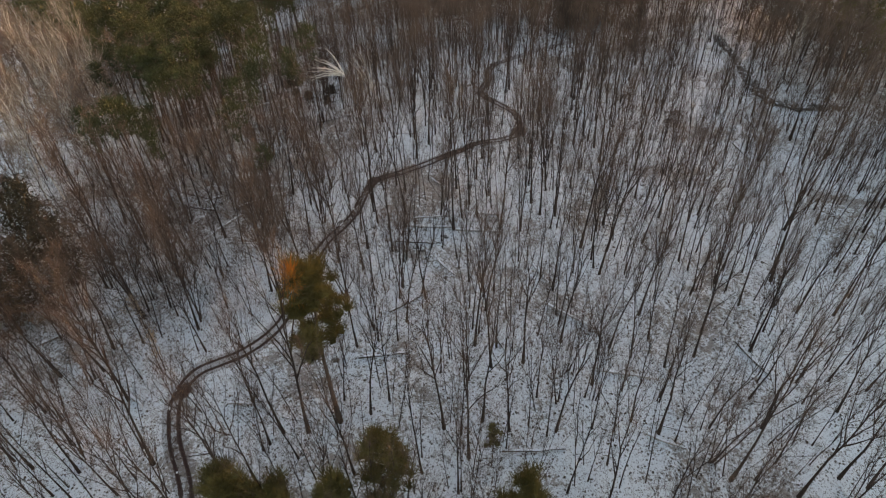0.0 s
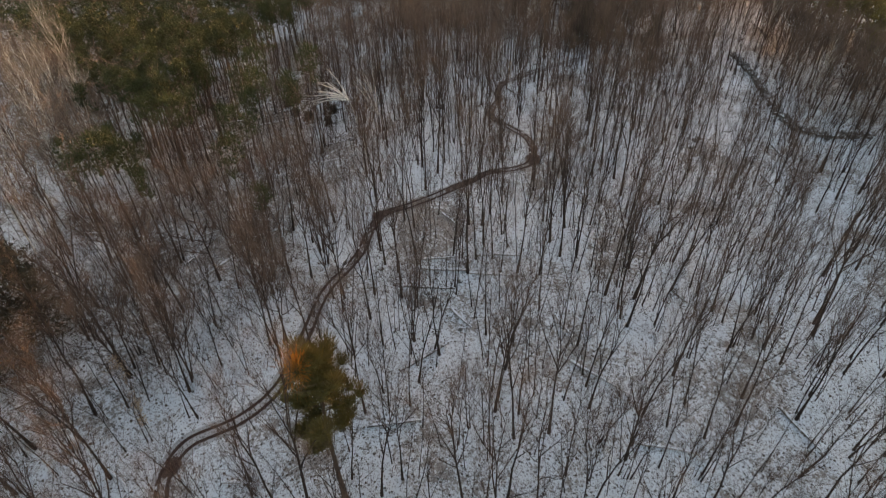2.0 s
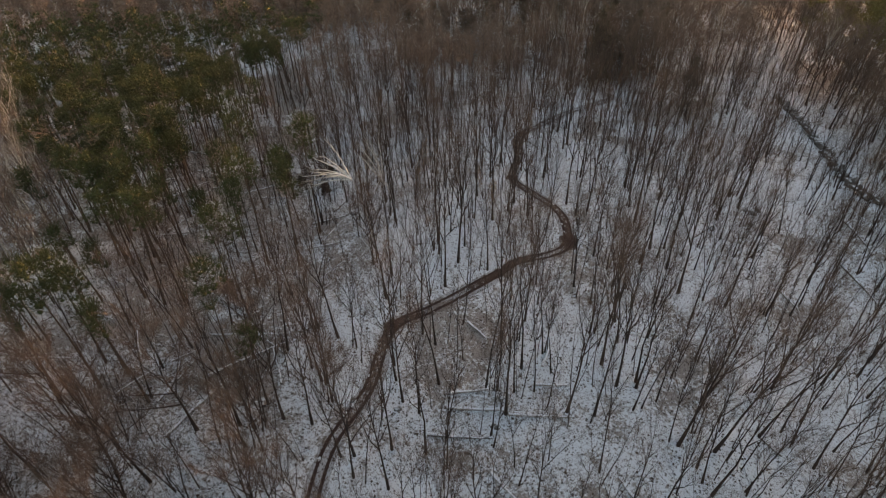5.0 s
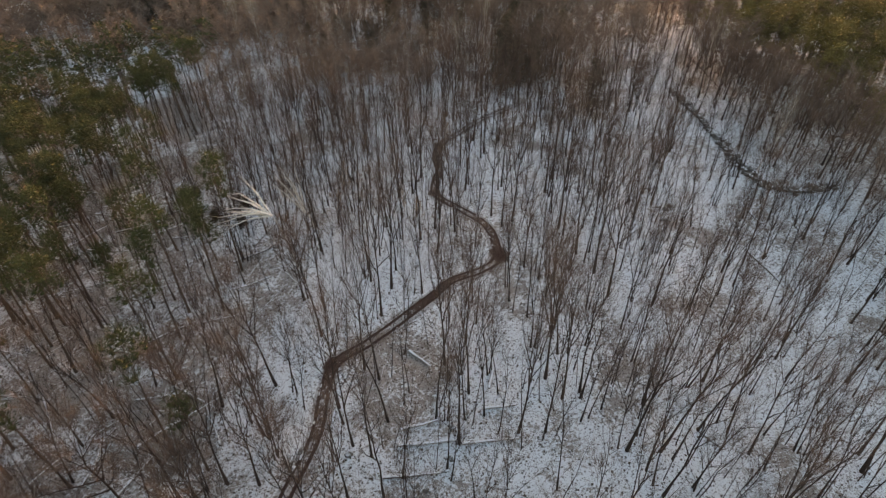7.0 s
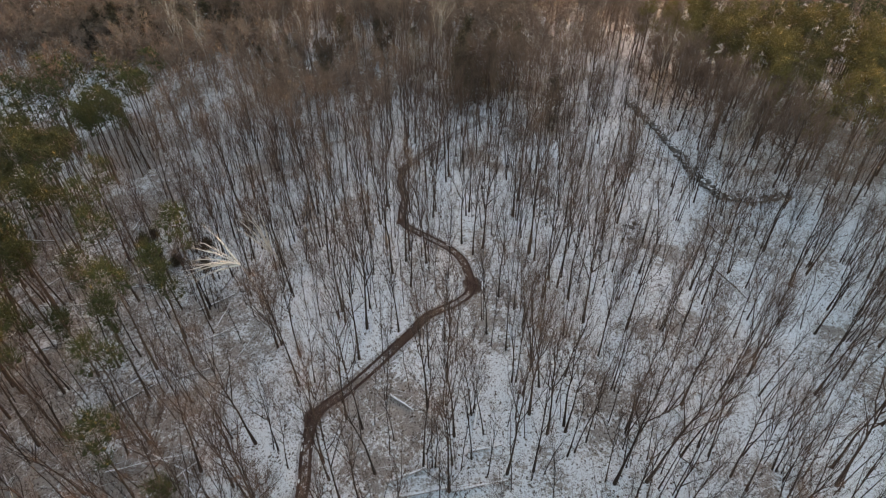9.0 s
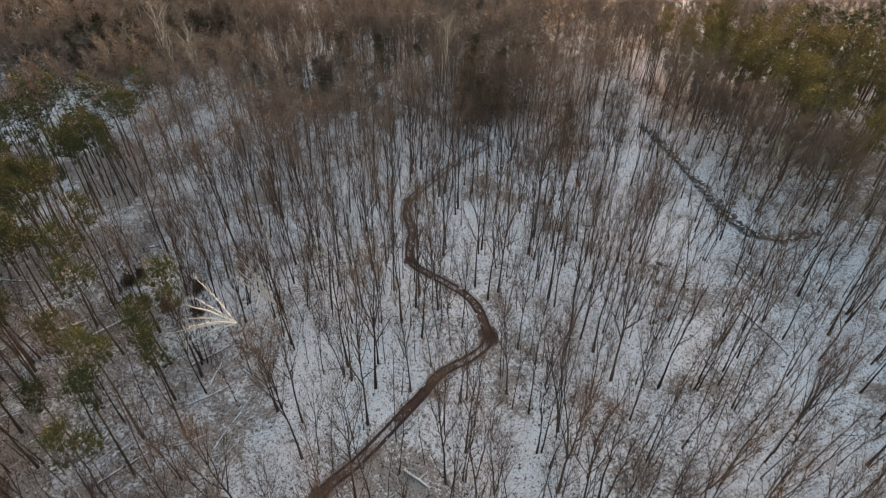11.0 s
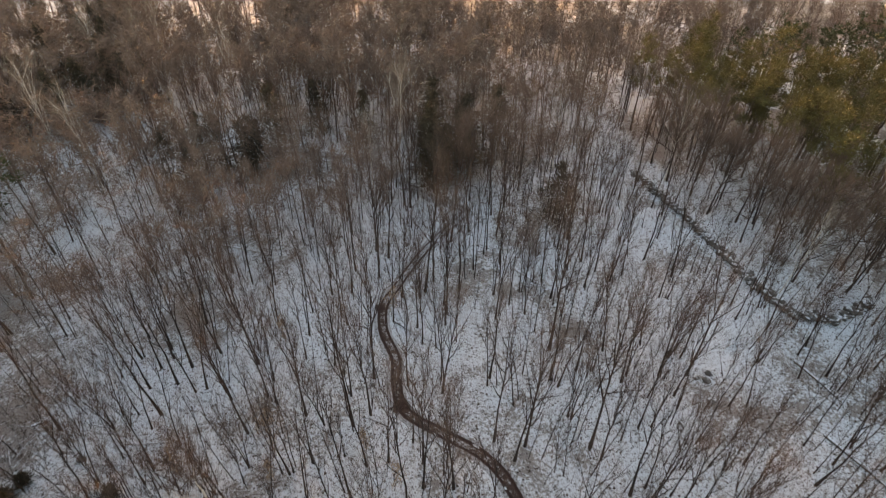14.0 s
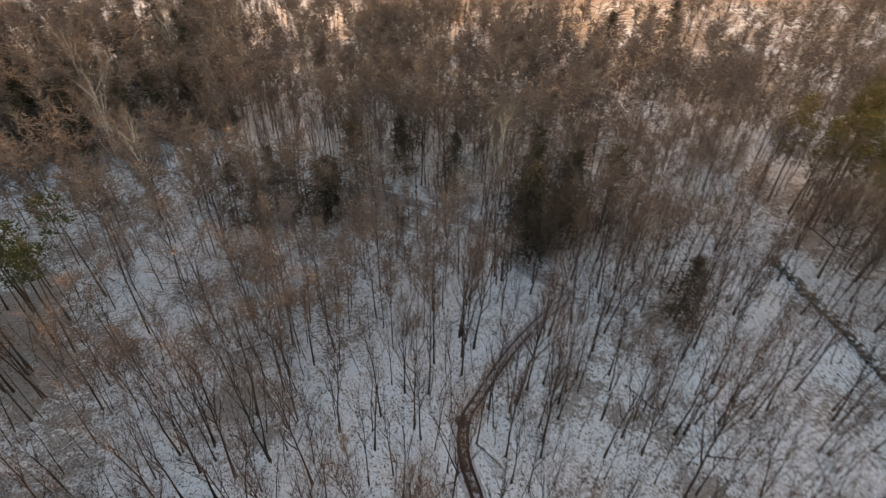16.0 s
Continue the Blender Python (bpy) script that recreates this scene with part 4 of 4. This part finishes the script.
for n in range(70):
    x, y = RNG.uniform(-46, -16), RNG.uniform(52, 112)
    a = RNG.normal(0.5, 0.7)
    k = RNG.uniform(2.5, 8)
    if off_trail(x, y) > 5 and off_trail(x + k * math.cos(a), y + k * math.sin(a)) > 3:
        fallen((x, y), (x + k * math.cos(a), y + k * math.sin(a)), RNG.uniform(0.09, 0.17), PALE_LOG if n % 2 else LOG_BARK, WHITE_LOG if n % 2 else DARK_LOG, 200 + n)
for n in range(60):
    x, y = RNG.uniform(-25, 60), RNG.uniform(18, 140)
    a, k = RNG.uniform(0, 6.28), RNG.uniform(1.5, 5)
    if off_trail(x, y) > 6 and off_trail(x + k * math.cos(a), y + k * math.sin(a)) > 3:
        fallen((x, y), (x + k * math.cos(a), y + k * math.sin(a)), RNG.uniform(0.04, 0.09), PALE_LOG if n % 3 == 0 else LOG_BARK, WHITE_LOG if n % 3 == 0 else DARK_LOG, 300 + n)


def sticks(count, rng):
    """Small fallen branches lying about, too many to tell apart."""
    g, slots = Geo(), []
    for n in range(count):
        west = n % 2 == 0
        x, y = (rng.uniform(-50, -10), rng.uniform(30, 125)) if west else (rng.uniform(-30, 66), rng.uniform(15, 140))
        a, k = (rng.normal(0.5, 0.8) if west else rng.uniform(0, 6.28)), rng.uniform(0.8, 3.6)
        if off_trail(x, y) < 2.2:
            continue
        q = np.array([(x + k * u * math.cos(a), y + k * u * math.sin(a), 0) for u in (0, 0.5, 1)])
        q[1, :2] += rng.normal(size=2) * 0.08 * k
        q[:, 2] = [ground_z(s, t) + 0.05 for s, t, _ in q]
        q[2, 2] += rng.uniform(0, 0.5)
        r = rng.uniform(0.015, 0.05)
        g.tube(q, (r, r * 0.8, r * 0.3), 4)
        slots += [rng.integers(2)] * 12
    return *g.arrays(), slots


v, f, slot = sticks(3600, np.random.default_rng(8))
tagged(new("fallen_branches", mesh("fallen_branches", v, f, [PALE_LOG, LOG_BARK], slot)), "small fallen branches scattered over the snow", "branches", kind="stuff")


# ---- stones ----
def stone_mesh(seed):
    rng = np.random.default_rng(seed)
    bm = bmesh.new()
    bmesh.ops.create_icosphere(bm, subdivisions=1, radius=0.5)
    for q in bm.verts:
        q.co = Vector(q.co) * rng.uniform(0.75, 1.1)
        q.co.x *= 1.25
        q.co.z *= 0.7
    me = bpy.data.meshes.new("stone")
    bm.to_mesh(me)
    bm.free()
    me.materials.append(STONE)
    return me


STONES = [stone_mesh(s) for s in range(6)]
for n, (x, y, k) in enumerate([(37.9, 82.2, 1.2), (32.5, 81.3, 0.9), (1.7, 54.0, 0.8), (-7.4, 56.2, 0.8), (-13.5, 61.2, 1.0), (-12.5, 56.0, 0.9), (-11.8, 57.4, 0.7), (2.5, 57.0, 0.8), (-2.0, 52.3, 0.9), (-1.2, 51.6, 0.6), (-9.6, 35.5, 0.7), (-8.6, 35.0, 0.6), (18.6, 106.0, 0.9), (19.2, 105.5, 0.6),
                               (39.3, 84.3, 1.1), (40.2, 84.9, 0.9), (38.6, 85.1, 0.7), (-26.0, 61.0, 0.8), (-21.0, 104.5, 1.0), (-14, 88, 0.9), (28.6, 64.0, 0.7), (7, 100, 0.6), (20, 120.5, 0.7), (1.5, 47, 0.6), (33, 55, 0.5)]):
    ob = tagged(new("boulder", STONES[n % 6]), "grey fieldstone boulder capped with thin snow", "boulder", "boulders")
    ob.matrix_basis = pose(x, y, ground_z(x, y) + 0.12 * k, 0, 0, 57 * n) @ Matrix.Diagonal((k, k, k, 1))

# dead leaves, tufts and small stones that stand out of the snow
def litter(count, rng):
    vs, fs = [], []
    for n in range(count):
        x, y = rng.uniform(-45, 75), rng.uniform(14, 135)
        if noise.noise((x * 0.12, y * 0.12, 9.0)) + 0.25 < rng.uniform(-0.4, 0.4) or off_trail(x, y) < 0.8 and rng.uniform() < 0.6:
            continue
        r, h, a = rng.uniform(0.06, 0.17), rng.uniform(0.05, 0.16), rng.uniform(0, 6.28)
        z = ground_z(x, y)
        ring = [(x + r * math.cos(a + k * 1.571) * rng.uniform(0.6, 1.3), y + r * math.sin(a + k * 1.571) * rng.uniform(0.6, 1.3), z - 0.03) for k in range(4)]
        i = len(vs)
        vs += ring + [(x + rng.normal() * 0.04, y + rng.normal() * 0.04, z + h)]
        fs += [(i + k, i + (k + 1) % 4, i + 4) for k in range(4)]
    return np.array(vs), np.array(fs)


TUFT = bark_material("dead_leaves_and_tufts", (0.03, 0.024, 0.02), (0.14, 0.1, 0.075))
tagged(new("leaf_litter", mesh("leaf_litter", *litter(30000, np.random.default_rng(3)), [TUFT], smooth=False)), "dark dead leaves and tufts poking through snow", "leaf litter", kind="stuff")

# the old stone wall, stone by stone
WALL = smooth_line([(60.1, 119.6), (59.2, 113.6), (58.2, 107), (57.3, 101.5), (56.4, 96.3), (55.8, 92), (55.5, 88.0), (57.0, 85.7), (59.2, 84.3), (62.2, 83.8), (67, 84.3)], 0.3)
wall = tagged(new("stone_wall"), "low tumbled fieldstone wall with snow on its stones", "wall", kind="structure")
wrng = np.random.default_rng(12)
for n in range(300):
    x, y = WALL[int(n / 300 * (len(WALL) - 1))] + wrng.normal(size=2) * 0.27
    k = wrng.uniform(0.55, 1.15)
    ob = new("stone", STONES[n % 6])
    ob.parent = wall
    ob.matrix_basis = pose(x, y, ground_z(x, y) + wrng.uniform(0.05, 0.65), wrng.normal() * 20, wrng.normal() * 20, wrng.uniform(0, 360)) @ Matrix.Diagonal((k, k, k, 1))
